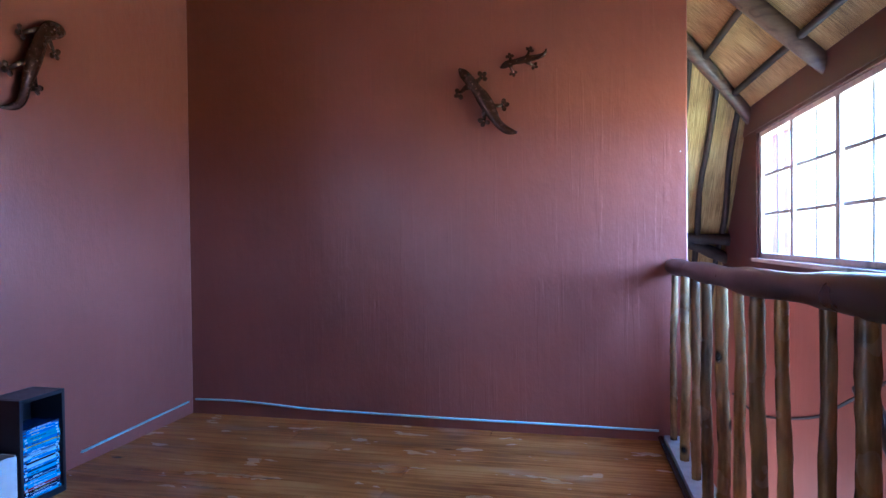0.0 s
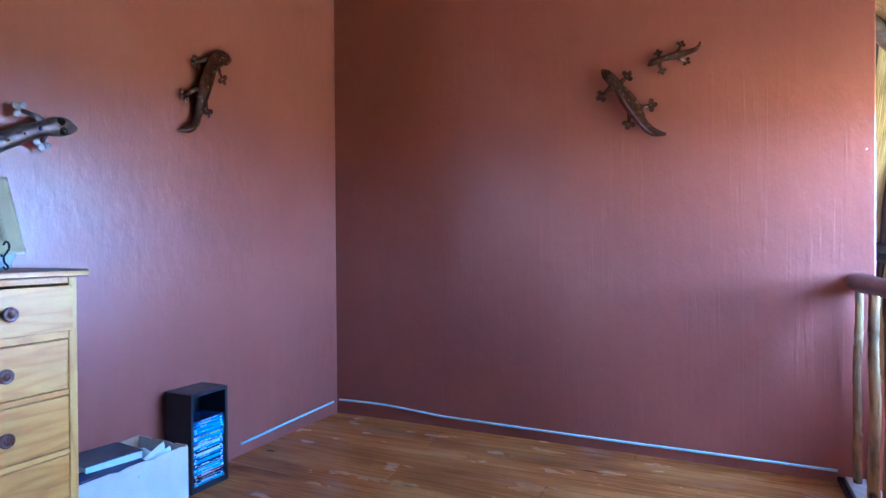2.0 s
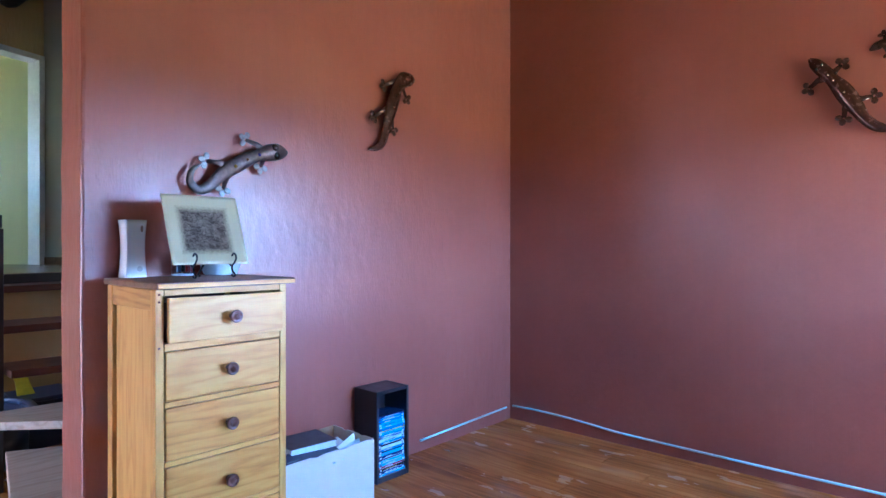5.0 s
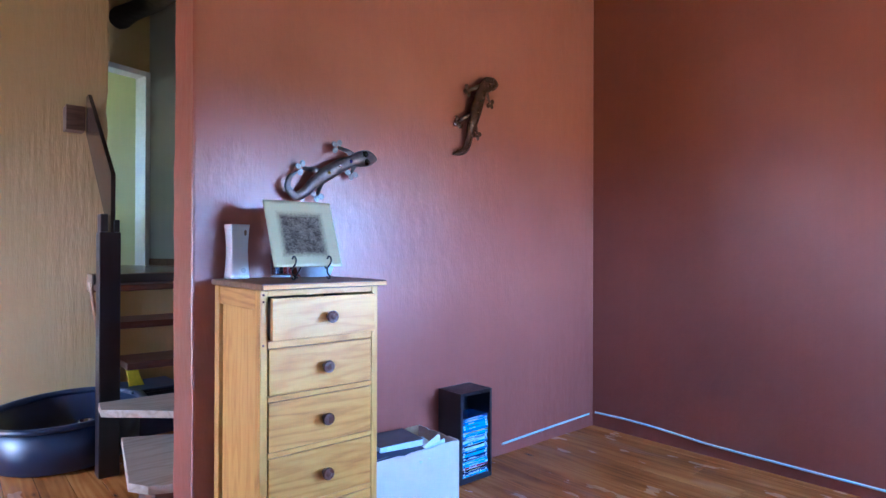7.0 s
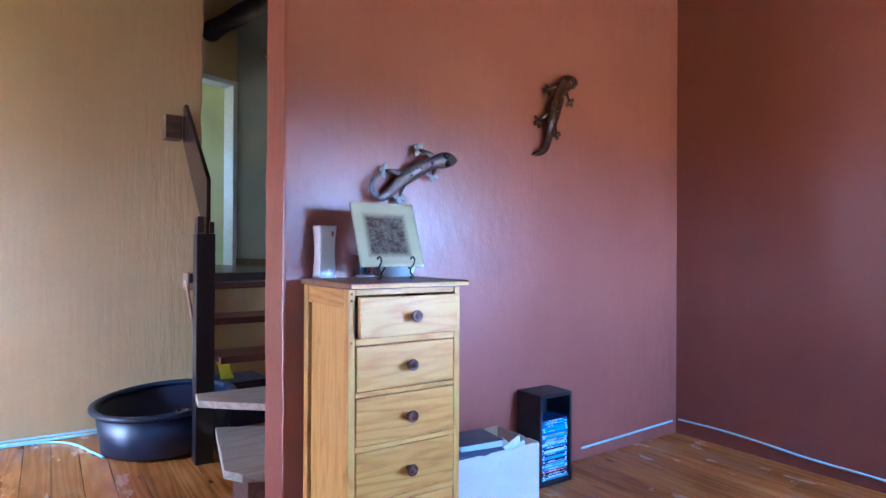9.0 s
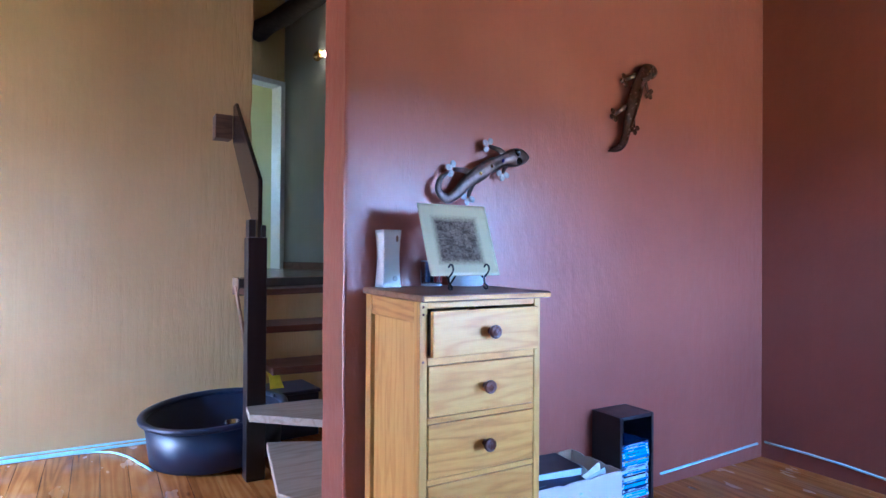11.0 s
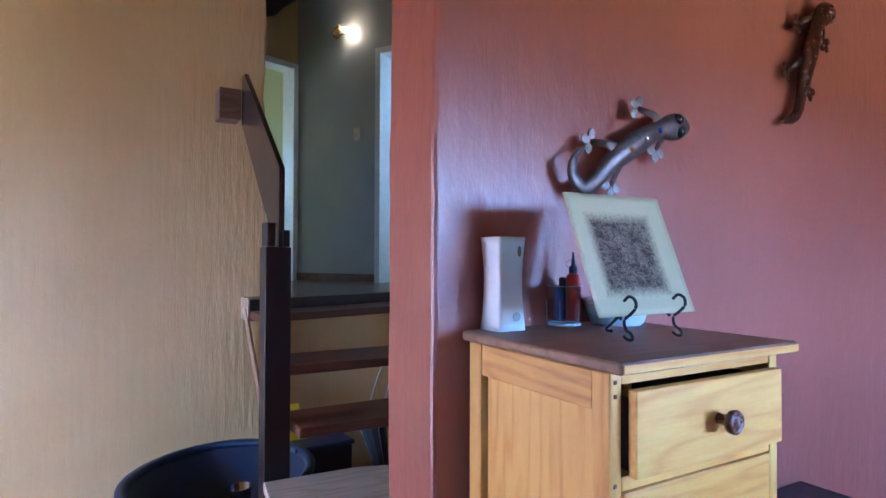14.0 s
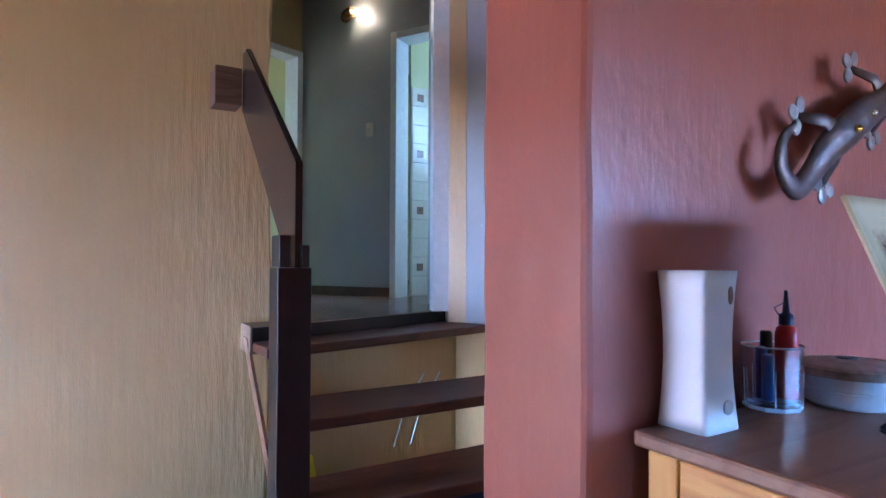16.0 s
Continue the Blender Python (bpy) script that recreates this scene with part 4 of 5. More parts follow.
gl = thing("glue_bottle", "small red glue bottle with dark blue nozzle in the glass", "glue bottle", at=(-2.362, 1.336, TOPZ + 0.016))
part("bottle", lathe([(0, 0), (0.016, 0), (0.018, 0.003), (0.018, 0.105), (0.015, 0.117), (0.009, 0.121), (0, 0.121)], 20), M_REDPLASTIC, gl, smooth=True)
part("cap", lathe([(0.0115, 0.1215), (0.0115, 0.138), (0.006, 0.142), (0.0025, 0.178), (0, 0.179)], 16), M_NAVY, gl, "dark blue nozzle cap", True)
part("cap_strap", tube([(0.01, -0.002, 0.135), (-0.004, -0.018, 0.14), (-0.008, -0.02, 0.15), (0.0, -0.006, 0.158)], 0.0012, 6), M_NAVY, gl)
for nm, dx, dy, h, m, lab in (("marker_pen", -0.012, -0.012, 0.085, M_BLUE, "blue marker pen standing in the glass"), ("marker_pen", 0.004, -0.02, 0.075, M_BLUE, "blue marker pen standing in the glass"), ("marker_pen", -0.016, 0.01, 0.11, M_INK, "black marker pen standing in the glass")):
    solo(nm, lathe([(0, 0), (0.008, 0), (0.009, 0.003), (0.009, h * 0.65), (0.0095, h * 0.66), (0.0095, h - 0.003), (0.007, h), (0, h)], 14), m, lab, "pen", "pens in the glass", True, pose(-2.372 + dx, 1.312 + dy, TOPZ + 0.016))

# round tin
tin = thing("round_tin", "pale blue round tin with brown patterned lid on the chest", "tin", at=(-2.318, 1.452, TOPZ + 0.001))
part("body", lathe([(0, 0), (0.062, 0), (0.069, 0.006), (0.077, 0.026), (0.0785, 0.028), (0.0785, 0.031), (0.080, 0.033), (0.0835, 0.052), (0, 0.052)], 40), M_TINBOX, tin, smooth=False)
part("lid", lathe([(0, 0.0525), (0.0865, 0.0525), (0.088, 0.056), (0.088, 0.066), (0.083, 0.070), (0.080, 0.068), (0.074, 0.068), (0.04, 0.076), (0, 0.079)], 40), M_TINLID, tin, "brown patterned lid")
part("lid_mark", lathe([(0, 0.0790), (0.016, 0.0785), (0.016, 0.0810), (0, 0.082)], 20, (0.0, -0.012, 0)), M_INK, tin)

# glass plate on a wrought-iron easel
plate = thing("glass_plate", "square smoky cream glass plate with scratched brown centre on the stand", "plate", at=(-2.074, 1.296, 1.197))
bm = bmesh.new()
uv = bm.loops.layers.uv.new("uv")
G = 20
S = 0.153
grid = {}
for side in (0, 1):
    for i in range(G + 1):
        for j in range(G + 1):
            u, v = i / G - 0.5, j / G - 0.5
            dish = 0.014 * max(0.0, 1 - (2 * max(abs(u), abs(v))) ** 2)
            grid[side, i, j] = bm.verts.new((-dish - 0.005 * side, u * 2 * S, (v + 0.5) * 0.293))
for side in (0, 1):
    for i in range(G):
        for j in range(G):
            q = [grid[side, i, j], grid[side, i + 1, j], grid[side, i + 1, j + 1], grid[side, i, j + 1]]
            f = bm.faces.new(q if side == 0 else list(reversed(q)))
            cu, cv = (i + 0.5) / G - 0.5, (j + 0.5) / G - 0.5
            f.material_index = 1 if side == 0 and abs(cu) < 0.41 and abs(cv) < 0.41 else 0
            for l in f.loops:
                l[uv].uv = (l.vert.co.y / (4 * S * 0.40) + 0.5, (l.vert.co.z / 0.293 - 0.5) / 0.80 + 0.5)
for k in range(G):
    for a, b in (((k, 0), (k + 1, 0)), ((k + 1, G), (k, G)), ((0, k + 1), (0, k)), ((G, k), (G, k + 1))):
        bm.faces.new((grid[1, a[0], a[1]], grid[1, b[0], b[1]], grid[0, b[0], b[1]], grid[0, a[0], a[1]]))
bmesh.ops.recalc_face_normals(bm, faces=list(bm.faces))
part("dish", bm, [M_PLATE, M_ETCH], plate, smooth=True).matrix_basis = pose(0, 0, 0, 0, -22, 0)
easel = thing("plate_stand", "black wrought-iron plate stand with curled hooks", "plate stand", at=(-2.11, 1.30, TOPZ))
for y in (-0.079, 0.079):
    hook = smooth_line([(0.028, y, 0.10), (0.046, y, 0.112), (0.066, y, 0.104), (0.068, y, 0.085), (0.05, y, 0.068), (0.03, y, 0.052), (0.034, y, 0.03), (0.052, y, 0.02), (0.058, y, 0.008), (0.042, y, 0.0045), (0.026, y, 0.012)], 5)
    hook = [(0.036 + (q[0] - 0.036) * 0.8, q[1], q[2] * 0.86) for q in hook]
    part("hook", tube(hook, 0.0036, 8), M_IRON, easel, smooth=True)
    part("leg", tube([(-0.05, y * 0.9, 0.14), (-0.022, y * 0.95, 0.09), (0.022, y, 0.046)], 0.004, 8), M_IRON, easel, smooth=True)
part("crossbar", tube([(-0.022, -0.075, 0.085), (-0.022, 0.075, 0.085)], 0.004, 8), M_IRON, easel)
part("prop", tube(smooth_line([(-0.012, 0.0, 0.09), (-0.05, 0.0, 0.05), (-0.085, 0.0, 0.02), (-0.10, 0.0, 0.006), (-0.08, 0.0, 0.0045)], 5), 0.004, 8), M_IRON, easel, smooth=True)

# ---- rack of film cases ----
rack = thing("media_rack", "black laminate rack stacked with film cases against the red wall", "media rack")
RX0, RX1, RY0, RY1, RH = XL + 0.012, -2.226, 2.275, 2.512, 0.492
part("side_board", cuboid(RX0, RY0, 0.001, RX1, RY0 + 0.016, RH, 0.002), M_BLACKBOARD, rack)
part("side_board", cuboid(RX0, RY1 - 0.016, 0.001, RX1, RY1, RH, 0.002), M_BLACKBOARD, rack)
part("top_board", cuboid(RX0, RY0 + 0.0165, RH - 0.018, RX1, RY1 - 0.0165, RH, 0.002), M_BLACKBOARD, rack)
part("base_board", cuboid(RX0, RY0 + 0.0165, 0.001, RX1, RY1 - 0.0165, 0.03, 0.002), M_BLACKBOARD, rack)
part("back_board", cuboid(RX0, RY0 + 0.0165, 0.031, RX0 + 0.006, RY1 - 0.0165, RH - 0.0185), M_BLACKBOARD, rack)
random.seed(11)
CASES = [plain("case_" + n, c, 0.22, bumped=0) for n, c in (("blue", (0.04, 0.22, 0.55)), ("pale", (0.50, 0.70, 0.80)), ("navy", (0.015, 0.04, 0.14)), ("black", (0.012, 0.013, 0.018)), ("sky", (0.12, 0.45, 0.72)), ("teal", (0.07, 0.38, 0.50)), ("red", (0.30, 0.04, 0.06)), ("yellow", (0.50, 0.46, 0.10)), ("slate", (0.12, 0.19, 0.30)))]
CASE_W = [plain("case_print_" + n, c, 0.3, bumped=0) for n, c in (("white", (0.55, 0.66, 0.74)), ("dark", (0.02, 0.03, 0.06)), ("gold", (0.55, 0.48, 0.2)), ("rose", (0.5, 0.14, 0.2)))]
z = 0.0312
for k in range(25):
    h = random.choice((0.0142, 0.0142, 0.0142, 0.0108))
    if k == 3:
        m = CASES[6]
    elif k == 18:
        m = CASES[7]
    else:
        m = random.choice([CASES[i] for i in (0, 1, 2, 3, 4, 5, 8, 0, 4)])
    j, dx = random.uniform(-0.004, 0.004), random.uniform(-0.006, 0.002)
    yc = (RY0 + RY1) / 2 + j
    case = thing("film_case", "plastic film case with printed spine stacked in the rack", "film case", "film cases in the rack", at=(RX1 - 0.008 + dx, yc, z))
    part("case", cuboid(-0.135, -0.095, 0, 0, 0.095, h - 0.0006, 0.0012), m, case)
    c0, title = random.uniform(-0.062, -0.045), random.choice(CASE_W[:3] + [CASE_W[0]])
    for _ in range(random.choice((2, 3, 3, 4))):
        w = random.uniform(0.010, 0.028)
        part("title_word", cuboid(0.0001, c0, h * 0.34, 0.0007, c0 + w, h * 0.64), title, case)
        c0 += w + 0.005
    part("spine_stripe", cuboid(0.0001, -0.072, h * 0.08, 0.0004, 0.072, h * 0.22), random.choice(CASE_W[:1] + CASES[:2] + CASES[4:6]), case)
    part("spine_label", cuboid(0.0001, -0.09, h * 0.2, 0.0009, -0.078, h * 0.8), random.choice(CASE_W[:2]), case)
    part("spine_label", cuboid(0.0001, 0.076, h * 0.2, 0.0009, 0.088, h * 0.8), random.choice(CASE_W[:2] + CASE_W[:1]), case)
    z += h

# ---- cardboard box of books ----
carton = thing("open_box", "open off-white cardboard box full of books and papers on the floor", "cardboard box")
BX0, BX1, BY0, BY1, BH = -2.40, -2.075, 1.60, 2.125, 0.32
def torn(n, seed, top):
    random.seed(seed)
    return [top - (random.uniform(0.0, 0.0015) if random.random() < 0.86 else 0.008) for _ in range(n)]
def card_wall(a, b, th, seed, material, label=""):
    """A card panel from a to b with a slightly torn upper edge."""
    bm = bmesh.new()
    a, b = Vector((*a, 0)), Vector((*b, 0))
    d = (b - a).normalized()
    n = Vector((-d.y, d.x, 0)) * th
    hs = torn(15, seed, BH)
    low, high, low2, high2 = [], [], [], []
    for k, h in enumerate(hs):
        p = a.lerp(b, k / 14)
        low.append(bm.verts.new(p + Vector((0, 0, 0.002)))), high.append(bm.verts.new(p + Vector((0, 0, h))))
        low2.append(bm.verts.new(p + n + Vector((0, 0, 0.002)))), high2.append(bm.verts.new(p + n + Vector((0, 0, h))))
    for k in range(14):
        bm.faces.new((low[k], low[k + 1], high[k + 1], high[k]))
        bm.faces.new((low2[k + 1], low2[k], high2[k], high2[k + 1]))
        bm.faces.new((high[k], high[k + 1], high2[k + 1], high2[k]))
    bm.faces.new((low[0], high[0], high2[0], low2[0])), bm.faces.new((low[14], low2[14], high2[14], high[14]))
    bmesh.ops.recalc_face_normals(bm, faces=list(bm.faces))
    part("panel", bm, material, carton, label)
card_wall((BX1, BY0), (BX1, BY1), 0.005, 3, M_CARD, "plain off-white front panel with torn rim")
card_wall((BX0, BY1), (BX0, BY0), 0.005, 4, M_CARD_IN)
card_wall((BX1 - 0.006, BY1), (BX0 + 0.006, BY1), 0.005, 5, M_CARD)
card_wall((BX0 + 0.006, BY0), (BX1 - 0.006, BY0), 0.005, 6, M_CARD)
part("base", cuboid(BX0 + 0.007, BY0 + 0.007, 0.003, BX1 - 0.007, BY1 - 0.007, 0.008), M_CARD_IN, carton)


def book(name, label, size, at, rot, cover, category="book"):
    """Two boards and a spine round a block of pages."""
    lx, ly, h = size
    b = thing(name, label, category, "books in the box")
    b.matrix_world = pose(*at, *rot)
    part("page_block", cuboid(-lx / 2 + 0.003, -ly / 2 + 0.004, 0.003, lx / 2 - 0.004, ly / 2 - 0.004, h - 0.003), M_PAPER, b, "pale page block")
    part("cover", cuboid(-lx / 2, -ly / 2, 0, lx / 2, ly / 2, 0.0028, 0.0008), cover, b)
    part("cover", cuboid(-lx / 2, -ly / 2, h - 0.0028, lx / 2, ly / 2, h, 0.0008), cover, b)
    part("spine", cuboid(-lx / 2, -ly / 2, 0.0029, -lx / 2 + 0.0028, ly / 2, h - 0.0029), cover, b)


M_SLATE = plain("slate_cover", (0.10, 0.15, 0.19), 0.4)
M_PALEBLUE = plain("pale_blue_cover", (0.36, 0.50, 0.58), 0.4)
zb = 0.0085
for k, (sx, sy, h) in enumerate(((0.29, 0.24, 0.05), (0.28, 0.23, 0.06), (0.29, 0.24, 0.055), (0.28, 0.24, 0.05), (0.27, 0.23, 0.042))):
    book("book", "thick hardback book lying in the box", (sx, sy, h), (-2.235, 1.735, zb), (0, 0, 3 * k - 5), M_SLATE if k % 2 else M_PALEBLUE)
    book("book", "thick hardback book lying in the box", (sx, sy - 0.02, h), (-2.235, 1.985, zb), (0, 0, 4 - 3 * k), M_INK if k % 2 else M_SLATE)
    zb += h + 0.0005
book("book", "dark hardback book lying on top of the box", (0.20, 0.26, 0.045), (-2.225, 1.77, zb), (0, 0, 8), M_SLATE)
book("book", "black book with pale pages lying on top of the pile", (0.20, 0.24, 0.036), (-2.24, 1.83, zb + 0.0455), (0, 0, -6), M_INK)
book("magazine", "pale magazine leaning at the box rim", (0.13, 0.22, 0.008), (-2.165, 1.955, zb + 0.012), (-4, 26, 20), M_PAPER, "magazine")
book("magazine", "white papers leaning at the box rim", (0.11, 0.20, 0.006), (-2.14, 2.02, zb + 0.004), (-6, 20, 6), M_PAPER, "magazine")

M_CREAM = plain("cream_card_sheet", (0.66, 0.68, 0.58), 0.6, vary=0.05)
sheet = thing("folded_card", "cream folded card sheet standing at the box rim", "card", "books in the box")
sheet.matrix_world = pose(-2.12, 1.86, 0.285, 82, 0, 92)
part("leaf", prism([(0.0, 0.0), (0.19, 0.0), (0.185, 0.066), (0.17, 0.064)], 0.0, 0.003), M_CREAM, sheet)
part("leaf", prism([(0.03, 0.0), (0.215, 0.0), (0.21, 0.04)], 0.006, 0.009), M_PAPER, sheet)
book("folder", "dark blue document folder lying against the box rim", (0.10, 0.30, 0.014), (-2.135, 1.78, 0.302), (0, 14, 2), M_NAVY, "folder")

# ---- gecko wall ornaments ----


def gecko(label, spine, radii, feet, wall, proud, body, toe, beads=(), eye=0.0, foot=0.022, eye_at=9):
    """A tin gecko: swept back, four bent legs, toes of three round pads. Points are (along, up) on the wall."""
    def at(u, v, h):
        return (XL + h, u, v) if wall == "side" else (u, YF - h, v)
    face = (1, 0, 0) if wall == "side" else (0, -1, 0)
    line = smooth_line([(u, v, r) for (u, v), r in zip(spine, radii)], 6)
    n = len(line)
    lift = [proud * (0.75 + 0.25 * math.sin(math.pi * min(1, 1.5 * k / n))) for k in range(n)]
    bm = tube([at(u, v, h) for (u, v, r), h in zip(line, lift)], [max(0.003, r) for _, _, r in line], 14, flat=0.5, face=face)
    body_n = len(bm.faces)
    roots = (line[int(n * 0.26)], line[int(n * 0.26)], line[int(n * 0.52)], line[int(n * 0.52)])
    for (fu, fv), (ru, rv, _) in zip(feet, roots):
        mu, mv = (fu * 0.55 + ru * 0.45), (fv * 0.55 + rv * 0.45)
        bend = 0.25
        mu, mv = mu + bend * (fv - rv) * 0.3, mv - bend * (fu - ru) * 0.3
        tube([at(ru, rv, proud * 0.9), at(mu, mv, proud * 0.9), at(fu, fv, proud * 0.6)], [foot * 0.85, foot * 0.40, foot * 0.28], 10, bm, 0.3, face=face)
    a = len(bm.faces)
    for (fu, fv), (ru, rv, _) in zip(feet, roots):
        ang = math.atan2(fv - rv, fu - ru)
        for da in (-1.35, 0.0, 1.35):
            c, s = math.cos(ang + da), math.sin(ang + da)
            rings = []
            for scale, h in ((0.82, -0.002), (1.0, 0.0), (0.9, 0.003), (0.5, 0.0045)):
                ring = []
                for i in range(14):
                    p, q = 0.52 * foot * scale * math.cos(i * math.pi / 7), 0.44 * foot * scale * math.sin(i * math.pi / 7)
                    p += 0.68 * foot
                    ring.append(bm.verts.new(at(fu + p * c - q * s, fv + p * s + q * c, proud * 0.6 + h)))
                rings.append(ring)
            for r0, r1 in zip(rings, rings[1:]):
                for i in range(14):
                    bm.faces.new((r0[i], r0[(i + 1) % 14], r1[(i + 1) % 14], r1[i]))
            bm.faces.new(rings[0]), bm.faces.new(rings[-1])
    bmesh.ops.recalc_face_normals(bm, faces=list(bm.faces))
    b = len(bm.faces)
    mats = [body, toe]
    spans = [(0, a, 0), (a, b, 1)]
    def bead(u, v, h, r, m):
        own = bmesh.new()
        bmesh.ops.create_uvsphere(own, u_segments=10, v_segments=7, radius=r)
        for w in own.verts:
            w.co += Vector(at(u, v, h))
        s = len(bm.faces)
        joined(bm, own)
        if m not in mats:
            mats.append(m)
        spans.append((s, len(bm.faces), mats.index(m)))
    for t, r, m in beads:
        u, v, rr = line[int(t * (n - 1))]
        bead(u, v, proud * 0.98 + rr * 0.47, r, m)
    if eye:
        (u, v, rr), (u2, v2, _) = line[eye_at], line[eye_at + 3]
        dx, dy = (v - v2), -(u - u2)
        L = math.hypot(dx, dy)
        for sgn in (1, -1):
            bead(u + sgn * dx / L * rr * 0.46, v + sgn * dy / L * rr * 0.46, proud * 0.85 + rr * 0.44, eye, M_BEADK)
    bm.faces.ensure_lookup_table()
    for s, e, i in spans:
        for k in range(s, e):
            bm.faces[k].material_index = i
    ob = solo("gecko_ornament", bm, mats, label, "wall ornament", "gecko ornaments on the walls", True)
    for k in range(a, b):
        ob.data.polygons[k].use_smooth = False
    return ob


gecko("large brown tin gecko ornament with bead eyes and pale feet",
      [(1.822, 1.726), (1.795, 1.724), (1.759, 1.721), (1.71, 1.71), (1.665, 1.697), (1.61, 1.672), (1.564, 1.645), (1.51, 1.61), (1.478, 1.585), (1.433, 1.538), (1.385, 1.512), (1.344, 1.545), (1.352, 1.594), (1.391, 1.626)],
      [0.010, 0.028, 0.040, 0.038, 0.027, 0.032, 0.035, 0.033, 0.029, 0.024, 0.021, 0.017, 0.012, 0.004],
      [(1.608, 1.761), (1.685, 1.645), (1.42, 1.643), (1.498, 1.527)], "side", 0.07, M_TIN, M_FOOT,
      ((0.33, 0.009, M_BEADB), (0.42, 0.008, M_BEADS), (0.50, 0.008, M_BEADG)), 0.018, 0.032, 14)
gecko("dark rusted tin gecko ornament climbing the red side wall",
      [(2.716, 2.272), (2.68, 2.268), (2.62, 2.252), (2.575, 2.21), (2.548, 2.15), (2.525, 2.08), (2.505, 2.01), (2.488, 1.94), (2.462, 1.865), (2.42, 1.83), (2.354, 1.81)],
      [0.012, 0.036, 0.046, 0.036, 0.040, 0.042, 0.037, 0.028, 0.024, 0.019, 0.005],
      [(2.481, 2.196), (2.658, 2.153), (2.406, 2.004), (2.55, 1.952)], "side", 0.05, M_RUST, M_RUST,
      ((0.2, 0.006, M_BEADS), (0.32, 0.006, M_BEADK), (0.42, 0.006, M_BEADK), (0.52, 0.006, M_BEADS)), 0.009, 0.033)
gecko("dark glossy tin gecko ornament head up on the end wall",
      [(-0.512, 2.235), (-0.486, 2.205), (-0.445, 2.155), (-0.41, 2.108), (-0.374, 2.058), (-0.342, 2.005), (-0.313, 1.955), (-0.285, 1.905), (-0.245, 1.86), (-0.205, 1.838), (-0.16, 1.828)],
      [0.008, 0.028, 0.032, 0.030, 0.040, 0.042, 0.036, 0.027, 0.025, 0.021, 0.007],
      [(-0.374, 2.18), (-0.512, 2.086), (-0.245, 2.001), (-0.363, 1.912)], "end", 0.05, M_RUST, M_RUST,
      ((0.25, 0.005, M_BEADS), (0.33, 0.005, M_BEADS), (0.45, 0.005, M_BEADS)), 0.009, 0.033)
gecko("small dark tin gecko ornament on the end wall",
      [(-0.26, 2.227), (-0.237, 2.237), (-0.209, 2.247), (-0.175, 2.253), (-0.141, 2.259), (-0.10, 2.266), (-0.064, 2.271), (-0.017, 2.281), (0.005, 2.295), (0.017, 2.322)],
      [0.005, 0.018, 0.021, 0.017, 0.020, 0.021, 0.018, 0.014, 0.011, 0.004],
      [(-0.203, 2.290), (-0.183, 2.194), (-0.084, 2.321), (-0.058, 2.228)], "end", 0.035, M_RUST, M_RUST,
      ((0.4, 0.004, M_BEADS), (0.55, 0.004, M_BEADS)), 0.005, 0.022)

# ---- cable covers low on the red walls ----
def strip(points, label):
    return solo("cable_cover", tube(points, 0.0072, 8), M_TRUNK, label, "cable cover", "cable covers on the red walls", True)


strip([(x, YF - 0.008, z) for x, z in smooth_line([(-2.403, 0.097), (-2.163, 0.101), (-1.95, 0.096), (-1.742, 0.084), (-1.538, 0.072), (-1.144, 0.067), (-0.584, 0.062), (0.11, 0.061), (0.645, 0.058)], 5)], "pale blue-white cable cover along the end wall")
strip([(XL + 0.008, 3.70, 0.093), (XL + 0.008, 3.2, 0.080), (XL + 0.008, 2.80, 0.068)], "pale blue-white cable cover along the side wall")

# ---- lobby: tub, cables, things under the stair ----
tub = thing("water_tub", "large round black plastic tub on the floorboards", "tub")
tub.matrix_world = pose(-4.13, 0.76, 0.022, 3.0, 1.6, 0)
part("bowl", lathe([(0, 0.002), (0.36, 0.002), (0.385, 0.012), (0.405, 0.252), (0.395, 0.252), (0.375, 0.02), (0, 0.014)], 64), M_TUB, tub, smooth=True)
part("rim", lathe([(0.406, 0.253), (0.43, 0.256), (0.438, 0.264), (0.44, 0.276), (0.434, 0.284), (0.41, 0.286), (0.396, 0.278), (0.394, 0.253), (0.406, 0.253)], 64), M_TUB, tub, "thick rolled rim", True)
cup = thing("steel_cup", "small shiny steel cup lying in the black tub", "cup")
cup.matrix_world = tub.matrix_world @ pose(-0.17, 0.12, 0.0175)
part("wall", lathe([(0, 0), (0.04, 0.0), (0.048, 0.006), (0.055, 0.10), (0.058, 0.103), (0.053, 0.101), (0.045, 0.008), (0, 0.004)], 28), M_STEEL, cup, smooth=True)
solo("lobby_cable", tube(smooth_line([(-4.58, -2.0, 0.012), (-4.585, -0.6, 0.012), (-4.58, -0.1, 0.012), (-4.57, 0.15, 0.012), (-4.57, 0.6, 0.012), (-4.575, 0.9, 0.012)], 6), 0.009, 8), M_TRUNK, "pale cable along the foot of the ochre wall", "cable", "cables on the lobby floor", True)
solo("lobby_cable", tube(smooth_line([(-4.585, -2.0, 0.036), (-4.58, -0.6, 0.036), (-4.575, 0.0, 0.036), (-4.57, 0.5, 0.034), (-4.58, 0.9, 0.034)], 6), 0.007, 8), M_TRUNK, "pale cable along the foot of the ochre wall", "cable", "cables on the lobby floor", True)
solo("lobby_cable", tube(smooth_line([(-4.55, -0.9, 0.010), (-4.55, -0.1, 0.010), (-4.50, 0.14, 0.010), (-4.35, 0.26, 0.010), (-4.16, 0.33, 0.010), (-4.00, 0.385, 0.010)], 6), 0.006, 8), M_TRUNK, "pale cable curling over the floorboards to the tub", "cable", "cables on the lobby floor", True)
bm = bmesh.new()
cols = []
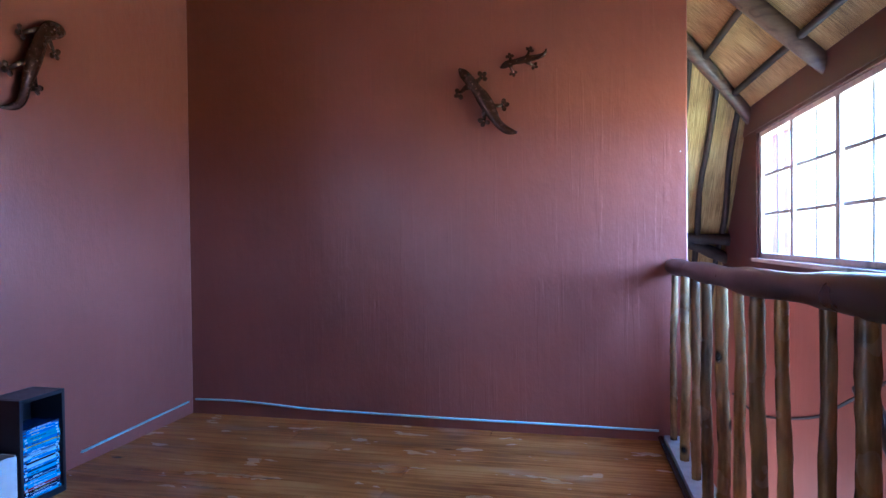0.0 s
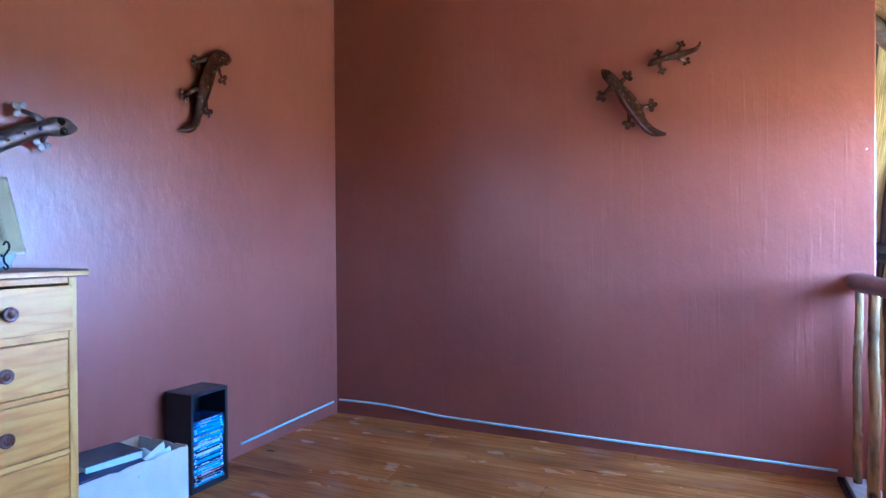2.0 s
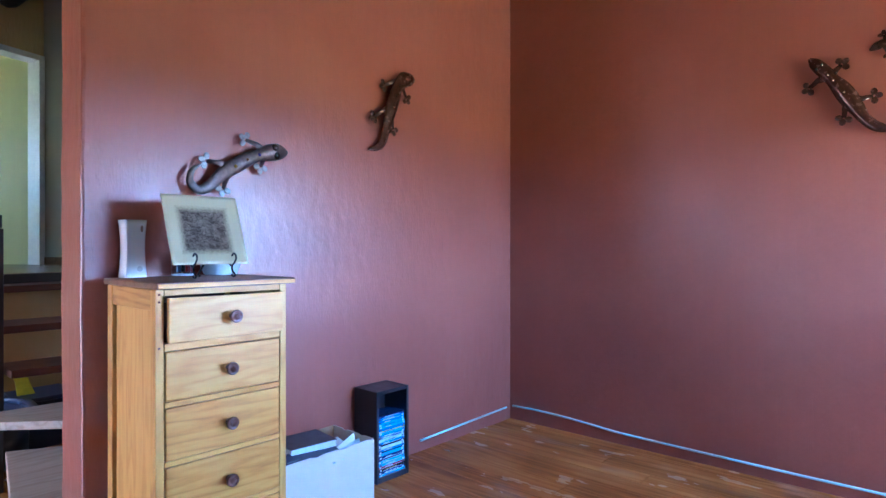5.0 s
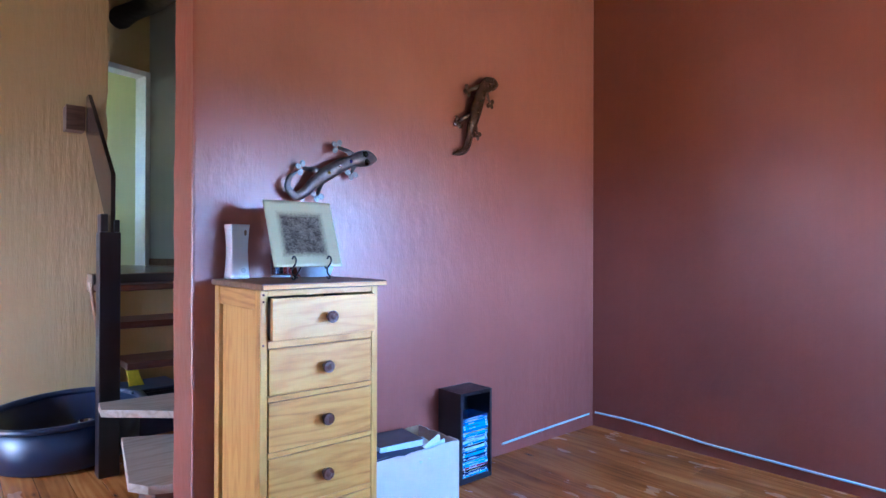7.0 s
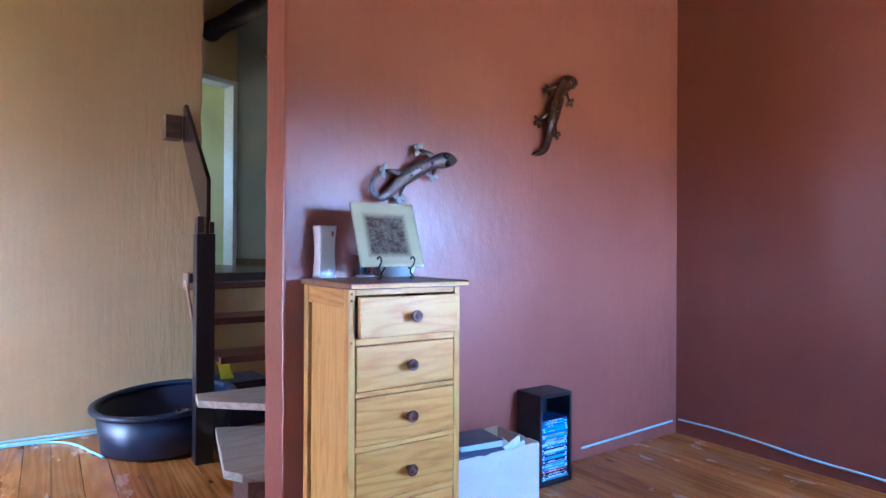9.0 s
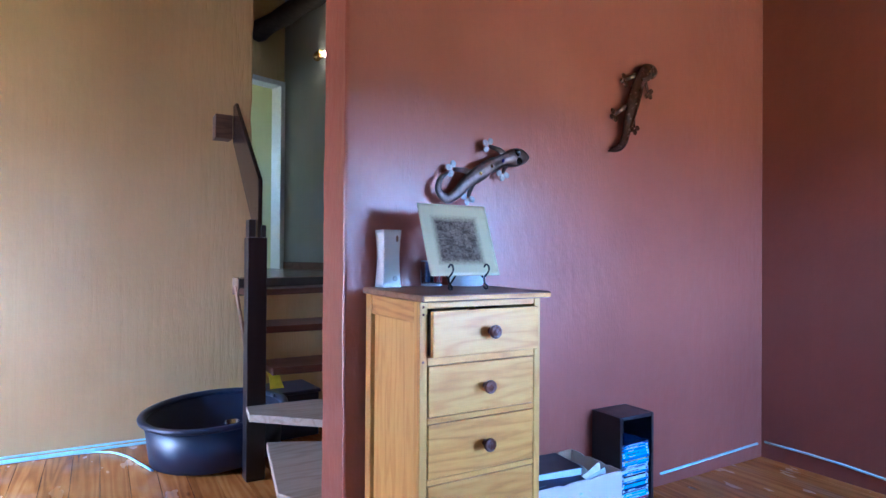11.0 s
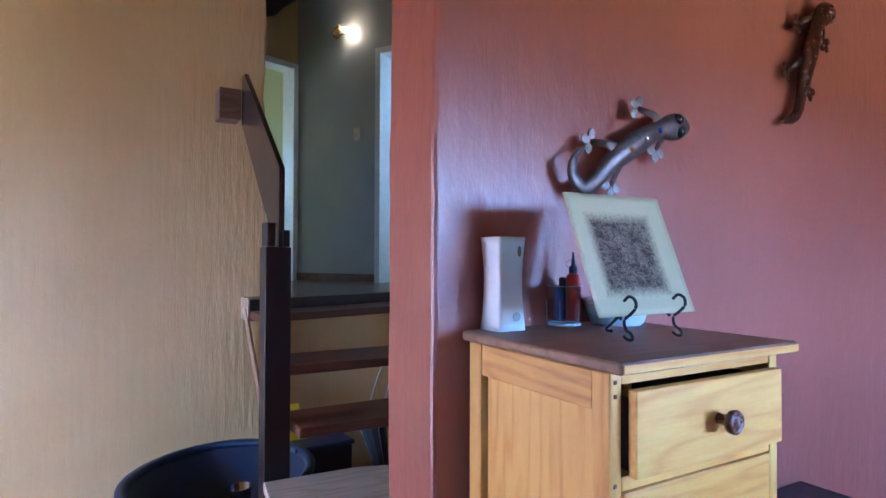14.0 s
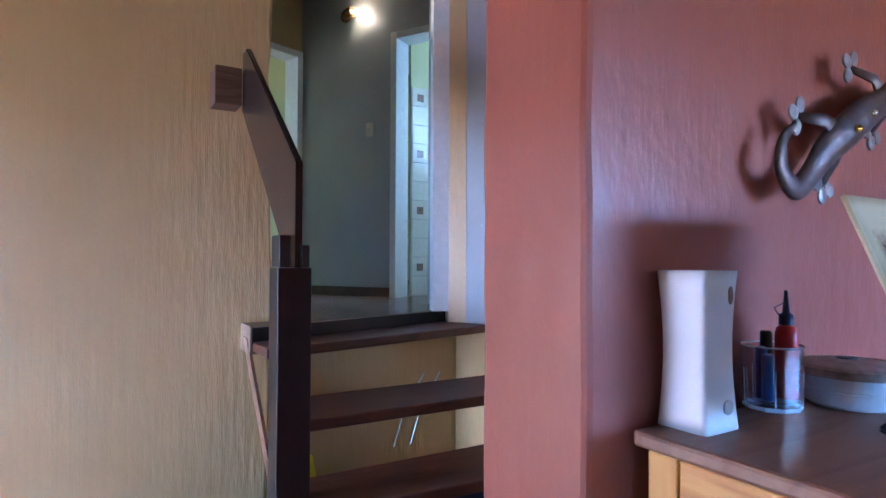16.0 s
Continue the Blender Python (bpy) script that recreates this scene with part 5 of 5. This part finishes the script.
for k in range(9):
    t = k / 8
    zc, w = 0.30 + 0.20 * t, 0.035 + 0.03 * abs(t - 0.45)
    cols.append([bm.verts.new((-4.36 + 0.03 * math.sin(2.5 * t) + dx, 1.19 - 0.06 * t + s * w, zc)) for dx in (0, 0.012) for s in (-1, 1)])
for a, b in zip(cols, cols[1:]):
    for i, j in ((0, 1), (3, 2), (1, 3), (2, 0)):
        bm.faces.new((a[i], a[j], b[j], b[i]))
bm.faces.new((cols[0][0], cols[0][2], cols[0][3], cols[0][1])), bm.faces.new((cols[-1][0], cols[-1][1], cols[-1][3], cols[-1][2]))
bmesh.ops.recalc_face_normals(bm, faces=list(bm.faces))
drum = thing("black_crate", "black plastic crate stored under the stairs", "crate", at=(-4.38, 1.28, 0.0), rz=4)
part("wall", cuboid(-0.17, -0.16, 0.001, 0.17, 0.16, 0.30, 0.012), M_TUB, drum)
part("lid", cuboid(-0.18, -0.17, 0.3005, 0.18, 0.17, 0.325, 0.008), M_TUB, drum)
yel = solo("yellow_bottle", bm, M_YELLOWP, "bright yellow plastic bottle standing on the crate", "bottle")
yel.location = (0.0, 0.0, 0.026)
um = thing("folded_umbrella", "folded black umbrella leaning under the stairs", "umbrella", at=(-4.12, 1.62, 0.0))
part("cloth", lathe([(0, 0.03), (0.02, 0.04), (0.05, 0.25), (0.075, 0.42), (0.06, 0.44), (0, 0.46)], 12), M_BLACKCLOTH, um).matrix_basis = pose(0, 0, 0, 10, -8, 0)
for k in range(5):
    a = 1.2 * k
    part("rib", tube([(0.02 * math.cos(a), 0.02 * math.sin(a), 0.05), (0.077 * math.cos(a), 0.077 * math.sin(a), 0.42)], 0.002, 6), M_FOOT, um).matrix_basis = pose(0, 0, 0, 10, -8, 0)
case2 = thing("black_case", "black plastic carrying case under the stairs", "case", at=(-4.1, 1.95, 0.0), rz=-14)
part("shell", cuboid(-0.16, -0.2, 0.001, 0.16, 0.2, 0.42, 0.02), M_TUB, case2)
part("handle", tube([(0.05, -0.06, 0.42), (0.05, -0.05, 0.45), (0.05, 0.05, 0.45), (0.05, 0.06, 0.42)], 0.008, 8), M_IRON, case2)
for dy in (0.0, 0.1):
    solo("hanging_wire", tube(smooth_line([(-4.62, 1.72 + dy, 0.40), (-4.60, 1.78 + dy, 0.6), (-4.58, 1.88 + dy, 0.78)], 5), 0.003, 6), M_TRUNK, "thin white wire hanging behind the treads", "wire", "wires behind the stairs", True)

# ---- floorboards ----
random.seed(21)
PW = 0.142
y = -3.0
while y < YF - 0.005:
    w = min(PW, YF - 0.002 - y)
    cuts = [-4.6, random.uniform(-3.4, -0.2), FLOOR_EDGE]
    for a, b in zip(cuts, cuts[1:]):
        L = b - a - 0.003
        me = bpy.data.meshes.new("plank")
        bm = cuboid(0, 0, -0.022, L, w - 0.0025, 0, 0.0015)
        bm.to_mesh(me)
        bm.free()
        me.materials.append(M_FLOOR)
        p = new("plank", me)
        p.location = (a + 0.0015, y, random.uniform(-0.0012, 0.0))
        p.parent = bpy.data.objects["subfloor"]
    y += PW
